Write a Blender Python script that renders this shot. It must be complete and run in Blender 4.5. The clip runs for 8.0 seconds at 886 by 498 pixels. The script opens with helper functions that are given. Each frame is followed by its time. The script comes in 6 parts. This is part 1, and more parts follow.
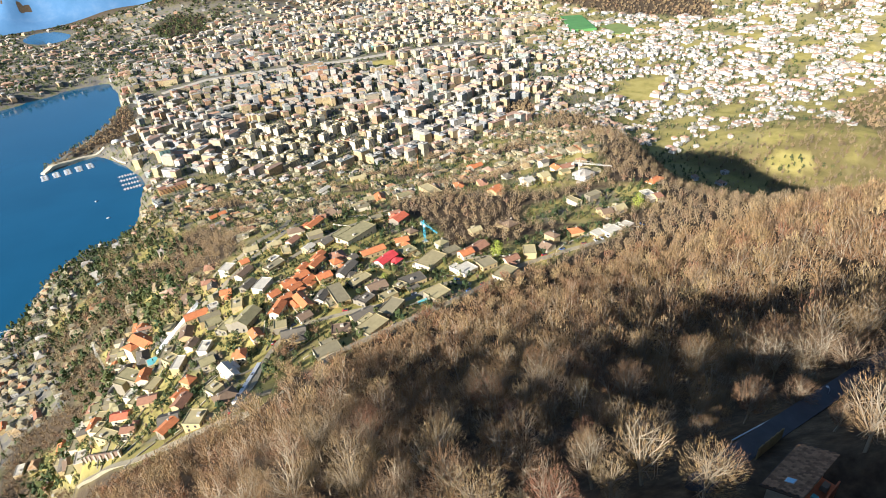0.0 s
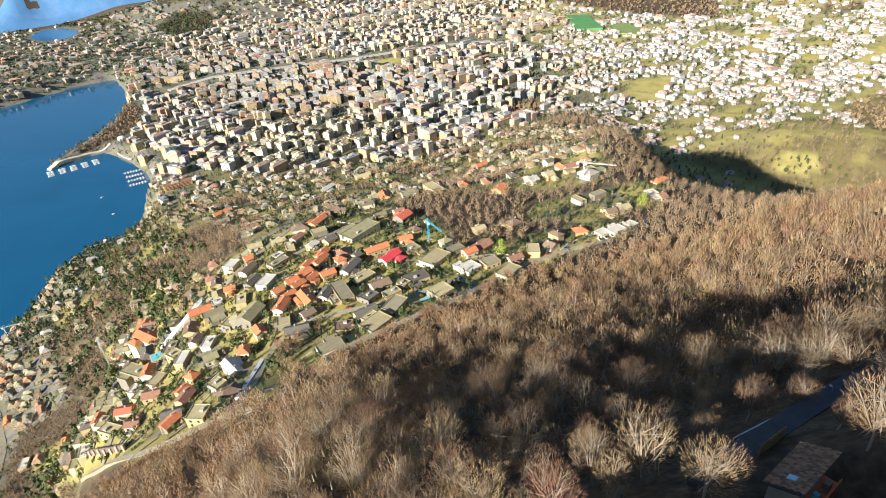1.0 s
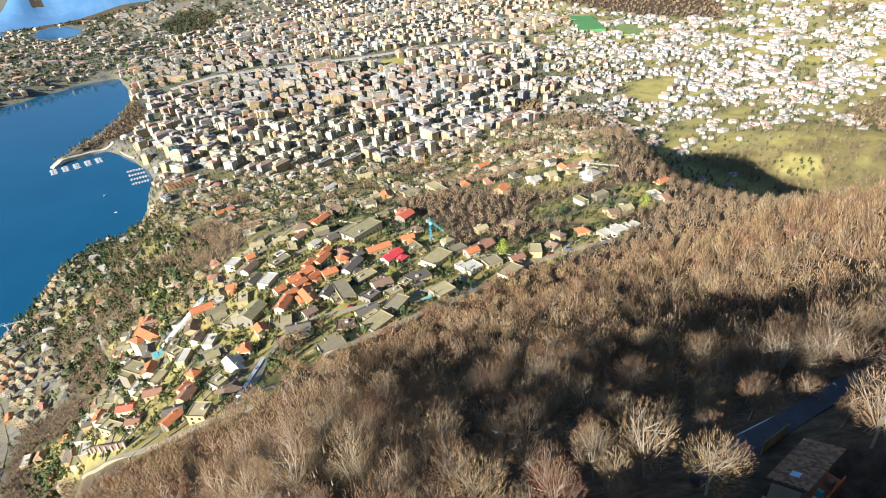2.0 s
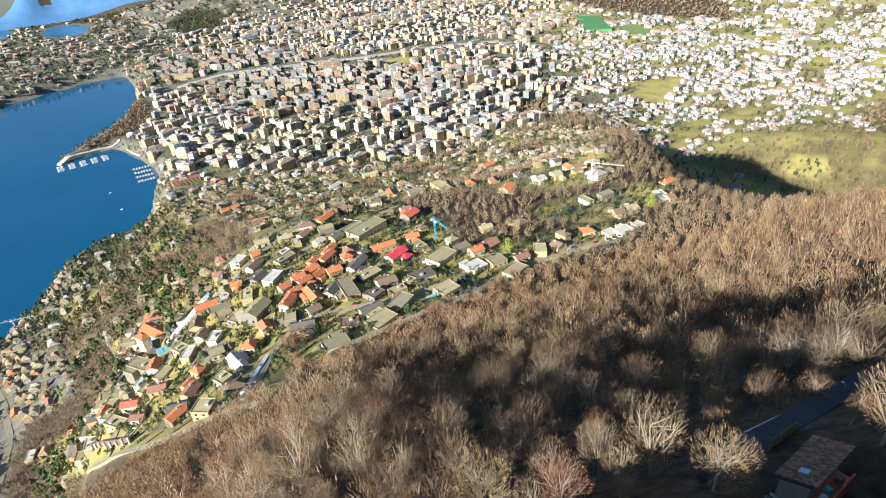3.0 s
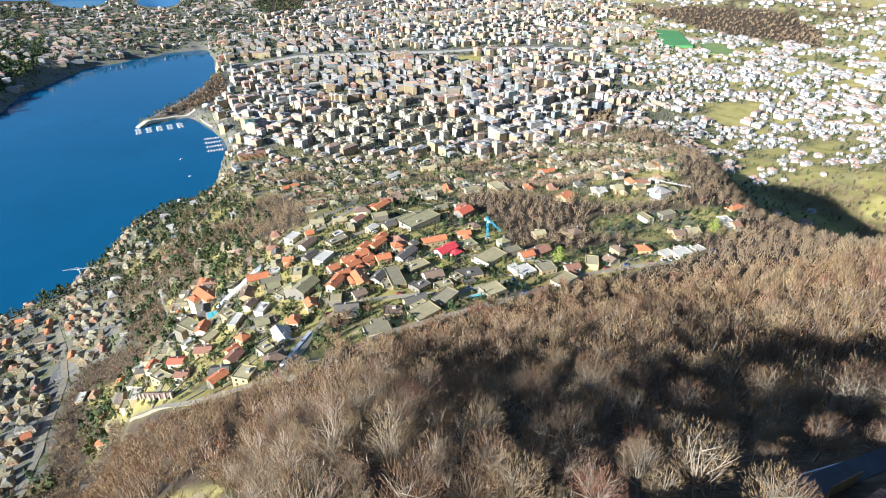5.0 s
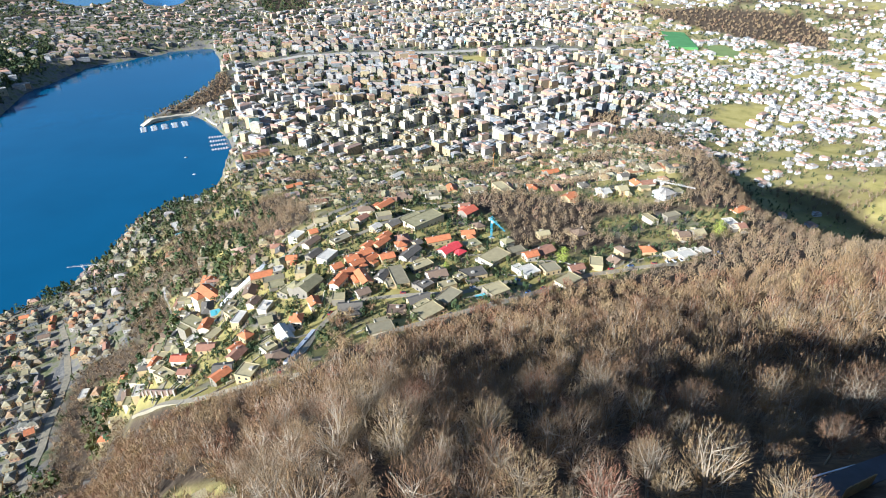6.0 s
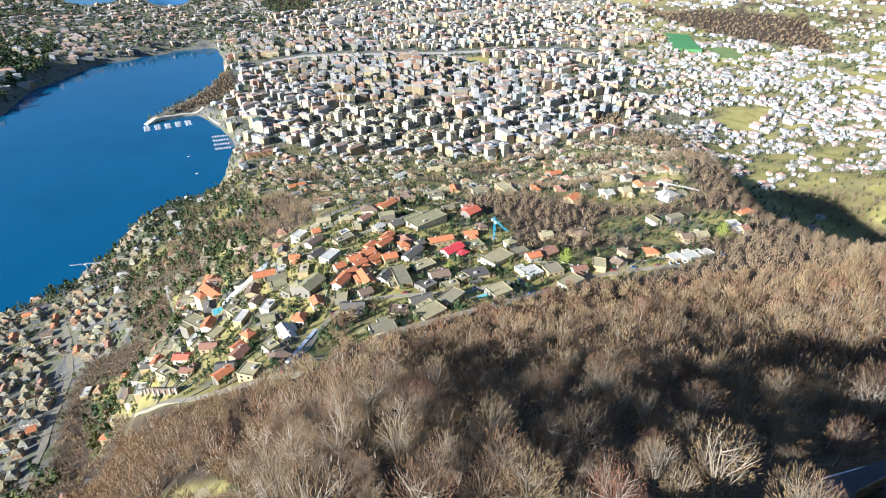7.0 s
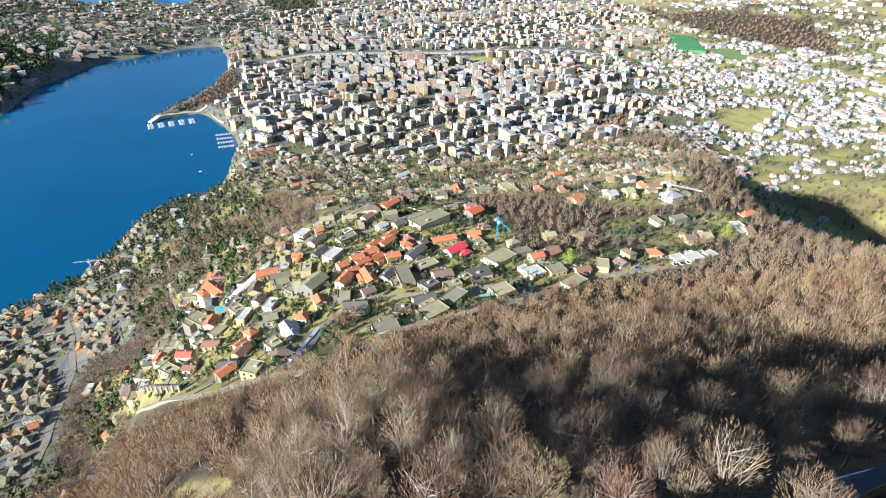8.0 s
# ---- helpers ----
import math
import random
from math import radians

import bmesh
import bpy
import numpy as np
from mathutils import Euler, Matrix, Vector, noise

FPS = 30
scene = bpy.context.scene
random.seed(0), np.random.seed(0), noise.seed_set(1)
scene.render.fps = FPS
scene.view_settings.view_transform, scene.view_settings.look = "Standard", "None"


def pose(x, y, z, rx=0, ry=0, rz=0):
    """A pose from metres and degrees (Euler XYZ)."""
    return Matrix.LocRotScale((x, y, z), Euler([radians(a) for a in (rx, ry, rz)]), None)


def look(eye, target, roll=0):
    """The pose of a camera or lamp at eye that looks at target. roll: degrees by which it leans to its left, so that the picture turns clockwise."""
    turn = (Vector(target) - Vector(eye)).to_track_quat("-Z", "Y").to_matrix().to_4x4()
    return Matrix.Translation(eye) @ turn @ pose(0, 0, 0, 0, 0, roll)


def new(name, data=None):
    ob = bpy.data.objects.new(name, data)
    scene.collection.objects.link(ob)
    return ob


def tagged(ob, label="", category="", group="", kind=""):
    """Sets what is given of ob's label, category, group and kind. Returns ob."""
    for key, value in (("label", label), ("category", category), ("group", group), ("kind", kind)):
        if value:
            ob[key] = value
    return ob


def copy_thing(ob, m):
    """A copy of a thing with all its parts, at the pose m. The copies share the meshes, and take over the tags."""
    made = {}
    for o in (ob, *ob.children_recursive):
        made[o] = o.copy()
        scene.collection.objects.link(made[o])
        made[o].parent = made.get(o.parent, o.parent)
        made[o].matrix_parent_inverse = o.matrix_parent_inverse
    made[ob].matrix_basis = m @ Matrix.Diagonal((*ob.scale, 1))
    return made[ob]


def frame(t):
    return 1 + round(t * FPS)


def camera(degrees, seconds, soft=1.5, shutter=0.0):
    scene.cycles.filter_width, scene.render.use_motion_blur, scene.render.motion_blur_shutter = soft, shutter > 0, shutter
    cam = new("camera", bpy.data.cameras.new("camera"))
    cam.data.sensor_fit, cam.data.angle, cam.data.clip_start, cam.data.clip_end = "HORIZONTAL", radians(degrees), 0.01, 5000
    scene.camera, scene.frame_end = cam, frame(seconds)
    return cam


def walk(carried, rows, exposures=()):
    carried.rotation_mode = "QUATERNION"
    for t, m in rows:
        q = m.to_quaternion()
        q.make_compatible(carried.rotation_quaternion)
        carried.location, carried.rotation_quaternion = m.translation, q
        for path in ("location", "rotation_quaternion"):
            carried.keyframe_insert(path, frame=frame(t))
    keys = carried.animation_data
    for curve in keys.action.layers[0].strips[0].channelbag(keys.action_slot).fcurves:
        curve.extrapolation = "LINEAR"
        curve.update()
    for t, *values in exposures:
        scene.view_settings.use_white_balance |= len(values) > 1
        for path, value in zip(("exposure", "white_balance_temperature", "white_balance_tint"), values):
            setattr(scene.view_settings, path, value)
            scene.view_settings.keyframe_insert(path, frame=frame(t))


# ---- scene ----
cam = camera(76, 8.0, soft=0.95)
PATH = [
    (0.0, pose(1.15, 0.60, 552.56, 58.85, 4.29, -5.76)),
    (0.5, pose(1.19, 0.43, 552.36, 58.86, 4.20, -5.46)),
    (1.0, pose(1.20, 0.28, 552.11, 58.78, 4.08, -5.17)),
    (1.5, pose(1.15, 0.19, 551.78, 58.84, 3.93, -4.95)),
    (3.0, pose(0.72, -0.02, 550.58, 58.85, 3.77, -4.27)),
    (3.5, pose(0.41, -0.02, 550.27, 58.83, 3.06, -2.66)),
    (4.0, pose(0.00, -0.00, 550.00, 58.87, 1.86, 0.21)),
    (4.5, pose(-0.42, 0.08, 549.65, 58.97, 0.90, 2.40)),
    (6.0, pose(-1.49, 0.60, 548.27, 59.09, 0.14, 3.94)),
    (6.5, pose(-1.81, 0.71, 547.90, 59.09, -0.03, 4.17)),
    (7.0, pose(-2.10, 0.74, 547.65, 59.17, -0.07, 4.30)),
    (7.5, pose(-2.41, 0.73, 547.48, 59.19, -0.23, 4.51)),
    (8.0, pose(-2.78, 0.73, 547.34, 59.15, -0.31, 4.69)),
]
walk(cam, PATH, [(0.0, 1.29, 5700, 10), (3.0, 1.29, 5350, 10), (4.5, 1.29, 5080, 10), (8.0, 1.29, 4960, 10)])

# ---- light: clear winter morning, low sun from the lake side ----
SUN_AZ, SUN_EL = 46.5, 22          # degrees: the way the light travels, clockwise from +y; height over the horizon
world = bpy.data.worlds.new("sky")
scene.world = world
world.use_nodes = True
wn = world.node_tree
sky = wn.nodes.new("ShaderNodeTexSky")
sky.sky_type, sky.sun_disc = "NISHITA", False
sky.sun_elevation, sky.sun_rotation = radians(SUN_EL), radians(SUN_AZ + 180)
sky.altitude, sky.air_density, sky.dust_density, sky.ozone_density = 800, 1.0, 0.4, 2.2
wn.nodes["Background"].inputs["Strength"].default_value = 0.05
wn.links.new(sky.outputs["Color"], wn.nodes["Background"].inputs["Color"])
sun_data = bpy.data.lights.new("sun", "SUN")
sun_data.energy, sun_data.angle, sun_data.color = 5.0, radians(0.53), (1.0, 0.91, 0.77)
sun = new("sun", sun_data)
sx, sy = math.sin(radians(SUN_AZ)), math.cos(radians(SUN_AZ))
sun.matrix_world = look((-sx * 900, -sy * 900, 900 * math.tan(radians(SUN_EL)) + 300), (0, 0, 300))

# ---- the lie of the land: metres over the lake ----
SHORE = [(-3400, 900), (-2600, 1100), (-1720, 1350), (-1491, 1585), (-1511, 1658), (-1566, 1794), (-1608, 1897), (-1595, 2000), (-1602, 2102), (-1606, 2272), (-1484, 2446),
         (-1386, 2587), (-1255, 2652), (-1130, 2440), (-1035, 2218), (-993, 1987), (-991, 1826), (-1003, 1687),
         (-1022, 1613), (-1002, 1562), (-945, 1638), (-907, 1679), (-839, 1622), (-770, 1554), (-706, 1474),
         (-670, 1418), (-652, 1333), (-630, 1262), (-608, 1182), (-607, 1071), (-646, 1036), (-689, 991),
         (-694, 915), (-678, 830), (-688, 732), (-716, 690), (-800, 520), (-900, 200), (-1000, -900), (-3400, -900)]
POND_Z = 66.0
PONDS = [(-2010, 3720, 105, 250, 0.55), (-2600, 3850, 150, 420, 0.6)]


def smooth(a, b, v):
    s = np.clip((v - a) / (b - a), 0, 1)
    return s * s * (3 - 2 * s)


def inside(poly, x, y):
    """Signed distance to a polygon: positive inside."""
    best, odd = np.full(np.shape(x), 1e9), np.zeros(np.shape(x), bool)
    for (ax, ay), (bx, by) in zip(poly, poly[1:] + poly[:1]):
        ex, ey = bx - ax, by - ay
        s = np.clip(((x - ax) * ex + (y - ay) * ey) / (ex * ex + ey * ey), 0, 1)
        best = np.minimum(best, np.hypot(x - ax - s * ex, y - ay - s * ey))
        if ay != by:
            odd ^= ((ay > y) != (by > y)) & (x < ax + (y - ay) * ex / (by - ay))
    return np.where(odd, best, -best)


def wav(x, y, s, k=0.0):
    """A cheap smooth noise of about -1 to 1 with waves of s metres."""
    u, v = x / s * 6.283, y / s * 6.283
    return (np.sin(u + 1.7 * np.sin(v * 0.7 + k)) + np.sin(v * 1.13 + 1.3 * np.sin(u * 0.61 + 2.1 + k) + k)
            + np.sin(0.73 * (u - v) + 1.1 * np.sin(v * 1.3 + k))) / 3


def slope(r, radii, heights):
    return sum(np.interp(r + o, radii, heights) for o in (-24, -8, 8, 24)) / 4


def ponds(x, y):
    best = np.full(np.shape(x), -1e9)
    for cx, cy, a, b, turn in PONDS:
        u = (x - cx) * math.cos(turn) + (y - cy) * math.sin(turn)
        v = -(x - cx) * math.sin(turn) + (y - cy) * math.cos(turn)
        best = np.maximum(best, (1 - np.hypot(u / a, v / b)) * a + 14 * wav(x, y, 160))
    return best


def ridge(x, y, line, width):
    """1 on a line, fading out over width metres."""
    best = np.full(np.shape(x), 1e9)
    for (ax, ay), (bx, by) in zip(line, line[1:]):
        ex, ey = bx - ax, by - ay
        s = np.clip(((x - ax) * ex + (y - ay) * ey) / (ex * ex + ey * ey), 0, 1)
        best = np.minimum(best, np.hypot(x - ax - s * ex, y - ay - s * ey))
    return np.exp(-(best / width) ** 2)


CREST = [(-33, 120), (-29, 105), (-28, 78), (-29, 58), (-34, 35)]
SPUR = [(-20, 45), (-40, 110), (-58, 170)]
RAVINE = [(740, 900), (850, 835), (1000, 760)]
GULLY = [(58, 82), (74, 100), (90, 114)]


def bearing(x, y):
    return np.hypot(x - 120, y + 120), np.degrees(np.arctan2(x - 120, y + 120))


def height(x, y):
    x, y = np.asarray(x, float), np.asarray(y, float)
    r, th = bearing(x, y)
    re = r * (1 - 0.22 * smooth(-6, 20, th))
    front = slope(re, [0, 100, 177, 220, 264, 336, 400, 460, 520, 620, 700, 820, 1000, 1184, 1400, 1600, 2200],
                  [590, 545, 497, 465, 430, 382, 342, 320, 316, 306, 286, 222, 150, 100, 48, 24, 0])
    left = slope(r, [0, 100, 177, 220, 264, 336, 400, 453, 530, 630, 732, 934, 1120, 1300], [590, 545, 497, 465, 430, 382, 338, 300, 262, 185, 112, 62, 22, 0])
    cliff = slope(r, [0, 100, 177, 220, 264, 336, 400, 453, 530, 630, 732, 934, 1120, 1300], [590, 545, 497, 463, 424, 366, 312, 262, 190, 125, 98, 60, 22, 0])
    left = left + (cliff - left) * smooth(-40, -48, th)
    right = slope(re, [0, 100, 177, 220, 264, 336, 400, 460, 540, 640, 760, 900, 1100, 1500], [590, 545, 497, 465, 430, 384, 340, 296, 215, 130, 70, 40, 20, 0])
    wl, wr = smooth(-24, -46, th), smooth(9, 23, th)
    hill = front * (1 - wl - wr) + left * wl + right * wr
    hill = hill + (3.5 * wav(x, y, 170) + 1.5 * wav(x, y, 61, 2)) * smooth(120, 300, r) * smooth(5, 60, hill)
    # the last two mounds lie out of view, added to shade the near slope
    hill = hill + 9 * ridge(x, y, SPUR, 22) - 10 * ridge(x, y, GULLY, 30) + 5 * ridge(x, y, CREST, 20) + 27 * np.exp(-(((x + 14) / 42) ** 2 + ((y + 11) / 18) ** 2)) + 13 * np.exp(-(((x - 2) / 26) ** 2 + ((y - 20) / 17) ** 2))
    yard = np.exp(-(np.hypot(x - 39.4, y - 33.8) / 7.5) ** 4)
    hill = hill * (1 - yard) + 495.2 * yard
    d = np.hypot(x, y)
    plain = 12 + 0.016 * np.clip(y - 1500, 0, 3000) + 0.012 * np.clip(x - 300, 0, 2500) + 5 * wav(x, y, 900, 1)
    plain = plain + 74 * np.exp(-(((x - 850) / 290) ** 2 + ((y - 1070) / 220) ** 2))
    plain = plain + 60 * np.exp(-(((x + 2900) / 800) ** 2 + ((y - 2900) / 600) ** 2))
    plain = plain + 85 * np.exp(-(((x + 2050) / 330) ** 2 + ((y - 1900) / 420) ** 2))
    plain = plain + 90 * np.exp(-(((x + 1250) / 700) ** 2 + ((y - 4200) / 500) ** 2))
    plain = plain + 75 * np.exp(-(((x - 1350) / 420) ** 2 + ((y - 3250) / 240) ** 2))
    plain = plain + 230 * np.exp(-(((x - 2700) / 700) ** 2 + ((y - 2500) / 900) ** 2))
    plain = plain + 260 * smooth(3900, 4940, d + 120 * wav(x, y, 1300)) * smooth(-1700, -900, x) + 14 * wav(x, y, 420, 3) * smooth(2600, 3600, d)
    plain = plain + 330 * smooth(4620, 4950, d) * smooth(-700, -1500, x)
    m = np.maximum(hill, plain) - 42 * ridge(x, y, RAVINE, 48)
    z = m + 14 * np.log(np.exp((hill - m) / 14) + np.exp((plain - m) / 14))
    p = ponds(x, y)
    z = np.where(p > -330, POND_Z + (z - POND_Z) * smooth(0, 330, -p) - 4 * smooth(0, 30, p), z)
    s = -inside(SHORE, x, y)
    return np.where(s > 0, np.minimum(z, 1.5 + 0.62 * s), -1 - np.minimum(9, -0.35 * s))


# ---- materials ----
def material(name, rough=0.85, spec=0.3):
    m = bpy.data.materials.new(name)
    m.use_nodes = True
    n = m.node_tree
    b = n.nodes["Principled BSDF"]
    b.inputs["Roughness"].default_value = rough
    b.inputs["Specular IOR Level"].default_value = spec
    return m, n, b


def ramp(n, fac, stops):
    r = n.nodes.new("ShaderNodeValToRGB")
    e = r.color_ramp.elements
    while len(e) < len(stops):
        e.new(0.5)
    for k, (p, c) in zip(e, stops):
        k.position, k.color = p, (*c, 1)
    n.links.new(fac, r.inputs["Fac"])
    return r.outputs["Color"]


def noise_tex(n, scale, detail=4, coord=None, rough=0.6):
    t = n.nodes.new("ShaderNodeTexNoise")
    t.inputs["Scale"].default_value, t.inputs["Detail"].default_value, t.inputs["Roughness"].default_value = scale, detail, rough
    if coord is None:
        coord = n.nodes.new("ShaderNodeNewGeometry").outputs["Position"]
    n.links.new(coord, t.inputs["Vector"])
    return t.outputs["Fac"]


def mix(n, fac, a, b, kind="MIX"):
    k = n.nodes.new("ShaderNodeMix")
    k.data_type, k.blend_type = "RGBA", kind
    for v, s in ((fac, k.inputs["Factor"]), (a, k.inputs["A"]), (b, k.inputs["B"])):
        if isinstance(v, (int, float)):
            s.default_value = v
        elif isinstance(v, tuple):
            s.default_value = (*v, 1)
        else:
            n.links.new(v, s)
    return k.outputs["Result"]


def calc(n, op, a, b=0.0, c=0.0):
    k = n.nodes.new("ShaderNodeMath")
    k.operation = op
    for v, s in zip((a, b, c), k.inputs):
        if isinstance(v, (int, float)):
            s.default_value = v
        else:
            n.links.new(v, s)
    return k.outputs["Value"]


def bump(n, b, fac, strength, dist):
    k = n.nodes.new("ShaderNodeBump")
    k.inputs["Strength"].default_value, k.inputs["Distance"].default_value = strength, dist
    n.links.new(fac, k.inputs["Height"])
    n.links.new(k.outputs["Normal"], b.inputs["Normal"])


def plain(name, colour, rough=0.8, var=0.25, scale=0.4, fine=6.0, metal=0.0, random_amount=0.0):
    """A painted, plastered or tiled surface: two scales of stains, and a shift of tone from piece to piece."""
    m, n, b = material(name, rough)
    b.inputs["Metallic"].default_value = metal
    dark = tuple(c * (1 - var) for c in colour)
    col = ramp(n, noise_tex(n, scale), [(0.3, dark), (0.7, tuple(min(1, c * (1 + var * 0.5)) for c in colour))])
    col = mix(n, 0.22, col, ramp(n, noise_tex(n, fine), [(0.35, tuple(c * 0.55 for c in colour)), (0.65, colour)]))
    if random_amount:
        o = n.nodes.new("ShaderNodeObjectInfo").outputs["Random"]
        col = mix(n, random_amount, col, ramp(n, o, [(0, tuple(c * 0.5 for c in colour)), (1, tuple(min(1, c * 1.35) for c in colour))]))
    n.links.new(col, b.inputs["Base Color"])
    bump(n, b, noise_tex(n, fine), 0.2, 0.05)
    return m


def by_island(name, stops, rough=0.8, grain=0.5, windows=False):
    """Tones that change from piece to piece of a joined mesh; facades carry rows of windows."""
    m, n, b = material(name, rough)
    g = n.nodes.new("ShaderNodeNewGeometry")
    col = ramp(n, g.outputs["Random Per Island"], stops)
    col = mix(n, 0.25, col, ramp(n, noise_tex(n, grain, 3, g.outputs["Position"]), [(0.35, (0.08, 0.075, 0.065)), (0.62, (0.5, 0.47, 0.39))]))
    if windows:
        uv = n.nodes.new("ShaderNodeSeparateXYZ")
        n.links.new(n.nodes.new("ShaderNodeUVMap").outputs["UV"], uv.inputs["Vector"])
        u = calc(n, "FRACT", calc(n, "DIVIDE", uv.outputs["X"], 3.4))
        v = calc(n, "FRACT", calc(n, "DIVIDE", uv.outputs["Y"], 3.0))
        k = calc(n, "MULTIPLY", calc(n, "COMPARE", u, 0.5, 0.24), calc(n, "COMPARE", v, 0.55, 0.24))
        col = mix(n, calc(n, "MULTIPLY", k, 0.8), col, (0.05, 0.055, 0.065))
    n.links.new(col, b.inputs["Base Color"])
    return m


def tinted(name, stops, rough=0.9, speckle=0.42):
    """Wood and leaves: tone by tree (the tint attribute) and by twig."""
    m, n, b = material(name, rough, 0.15)
    a = n.nodes.new("ShaderNodeAttribute")
    a.attribute_name = "tint"
    g = n.nodes.new("ShaderNodeNewGeometry")
    o = n.nodes.new("ShaderNodeObjectInfo")
    f = calc(n, "FRACT", calc(n, "ADD", a.outputs["Fac"], o.outputs["Random"]))
    col = ramp(n, f, stops)
    col = mix(n, speckle, col, ramp(n, g.outputs["Random Per Island"], [(0, (0.35, 0.35, 0.35)), (1, (1.3, 1.3, 1.3))]), "MULTIPLY")
    n.links.new(col, b.inputs["Base Color"])
    return m


TWIG = tinted("twigs", [(0.0, (0.214, 0.121, 0.067)), (0.2, (0.344, 0.228, 0.103)), (0.4, (0.269, 0.152, 0.079)), (0.58, (0.418, 0.295, 0.139)),
                        (0.74, (0.214, 0.139, 0.086)), (0.88, (0.344, 0.219, 0.103)), (1.0, (0.297, 0.139, 0.079))])
BARK = tinted("bark", [(0.0, (0.396, 0.317, 0.211)), (0.5, (0.297, 0.233, 0.158)), (1.0, (0.450, 0.370, 0.255))])
MASSED = tinted("massed_twigs", [(0.0, (0.223, 0.150, 0.086)), (0.3, (0.323, 0.228, 0.117)), (0.55, (0.185, 0.135, 0.086)), (0.8, (0.354, 0.250, 0.124)), (1.0, (0.262, 0.156, 0.093))], 0.95, 0.35)
LEAF = tinted("evergreen_leaves", [(0.0, (0.039, 0.059, 0.024)), (0.35, (0.064, 0.085, 0.031)), (0.6, (0.108, 0.114, 0.036)), (0.8, (0.048, 0.071, 0.032)), (1.0, (0.127, 0.124, 0.036))], 0.9, 0.25)
FRESH = tinted("bright_leaves", [(0.0, (0.20, 0.24, 0.035)), (1.0, (0.28, 0.30, 0.05))])
ROOFS = {"orange": plain("orange_tiles", (0.58, 0.20, 0.075), 0.8, 0.35, 0.5, 4, random_amount=0.3),
         "terracotta": plain("weathered_tiles", (0.34, 0.17, 0.10), 0.85, 0.35, 0.5, 4, random_amount=0.3),
         "red": plain("red_tiles", (0.66, 0.16, 0.08), 0.75, 0.25, 0.5, 4), "crimson": plain("crimson_tiles", (0.72, 0.075, 0.075), 0.7, 0.2, 0.5, 4),
         "olive": plain("olive_roofing", (0.34, 0.29, 0.145), 0.9, 0.25, 0.3, 3), "grey": plain("grey_gravel_roof", (0.30, 0.25, 0.145), 0.9, 0.25, 0.3, 3, random_amount=0.3),
         "cream": plain("pale_gravel_roof", (0.45, 0.365, 0.185), 0.9, 0.25, 0.3, 3, random_amount=0.3), "white": plain("white_membrane_roof", (0.64, 0.57, 0.44), 0.7, 0.2, 0.3, 3),
         "slate": plain("slate_roofing", (0.16, 0.135, 0.10), 0.75, 0.3, 0.5, 4, random_amount=0.3), "brown": plain("brown_tiles", (0.24, 0.16, 0.10), 0.85, 0.3, 0.5, 4, random_amount=0.3)}
PLASTER = plain("white_plaster", (0.68, 0.59, 0.42), 0.85, 0.18, 0.25, 3)
OCHRE = plain("cream_plaster", (0.54, 0.40, 0.20), 0.85, 0.2, 0.25, 3)
BEIGE = plain("beige_plaster", (0.40, 0.34, 0.24), 0.85, 0.2, 0.25, 3)
GREYWALL = plain("grey_plaster", (0.27, 0.23, 0.165), 0.85, 0.2, 0.25, 3)
GLASS = plain("window_glass", (0.03, 0.035, 0.045), 0.12, 0.1)
FRAME_W = plain("white_frame", (0.7, 0.69, 0.66), 0.6, 0.1)
CONCRETE = plain("concrete", (0.50, 0.44, 0.34), 0.9, 0.3, 0.2, 3)
ASPHALT = plain("asphalt", (0.075, 0.075, 0.08), 0.9, 0.3, 0.3, 5)
LANE_MAT = plain("worn_pale_asphalt", (0.34, 0.285, 0.185), 0.9, 0.3, 0.3, 5)
BLUE = plain("blue_crane_paint", (0.12, 0.50, 0.62), 0.5, 0.2, 1)
PALE = plain("pale_crane_paint", (0.72, 0.66, 0.56), 0.5, 0.2, 1)
ORANGE_P = plain("orange_crane_paint", (0.62, 0.27, 0.07), 0.5, 0.2, 1)
STEEL = plain("galvanised_steel", (0.45, 0.45, 0.46), 0.45, 0.2, 1, metal=0.8)
POOL = plain("turquoise_pool", (0.18, 0.52, 0.52), 0.1, 0.15, 0.6)
WOOD = plain("yellowed_timber", (0.36, 0.25, 0.10), 0.85, 0.4, 0.6, 6)
SAND = plain("pale_sand", (0.62, 0.53, 0.36), 0.95, 0.2, 0.05, 1)
TURF = plain("artificial_turf", (0.11, 0.27, 0.08), 0.9, 0.2, 0.02, 0.3)
FACADE = by_island("far_facades", [(0.0, (0.427, 0.347, 0.184)), (0.2, (0.537, 0.466, 0.312)), (0.36, (0.491, 0.316, 0.126)), (0.5, (0.586, 0.451, 0.198)), (0.6, (0.506, 0.195, 0.086)), (0.66, (0.316, 0.347, 0.283)),
                                   (0.74, (0.207, 0.211, 0.212)), (0.86, (0.695, 0.616, 0.509)), (1.0, (0.474, 0.316, 0.142))], 0.85, 0.2, True)
SLOPEWALL = by_island("villa_walls", [(0.0, (0.379, 0.295, 0.152)), (0.4, (0.524, 0.428, 0.223)), (0.7, (0.291, 0.214, 0.112)), (1.0, (0.612, 0.522, 0.314))], 0.85, 0.2, True)
DIMROOF = by_island("hillside_roofs", [(0.0, (0.140, 0.108, 0.050)), (0.25, (0.279, 0.209, 0.085)), (0.4, (0.419, 0.178, 0.055)), (0.5, (0.377, 0.293, 0.118)), (0.7, (0.113, 0.103, 0.068)), (0.85, (0.475, 0.393, 0.186)), (0.93, (0.238, 0.178, 0.085)), (1.0, (0.559, 0.190, 0.050))], 0.85, 0.2)
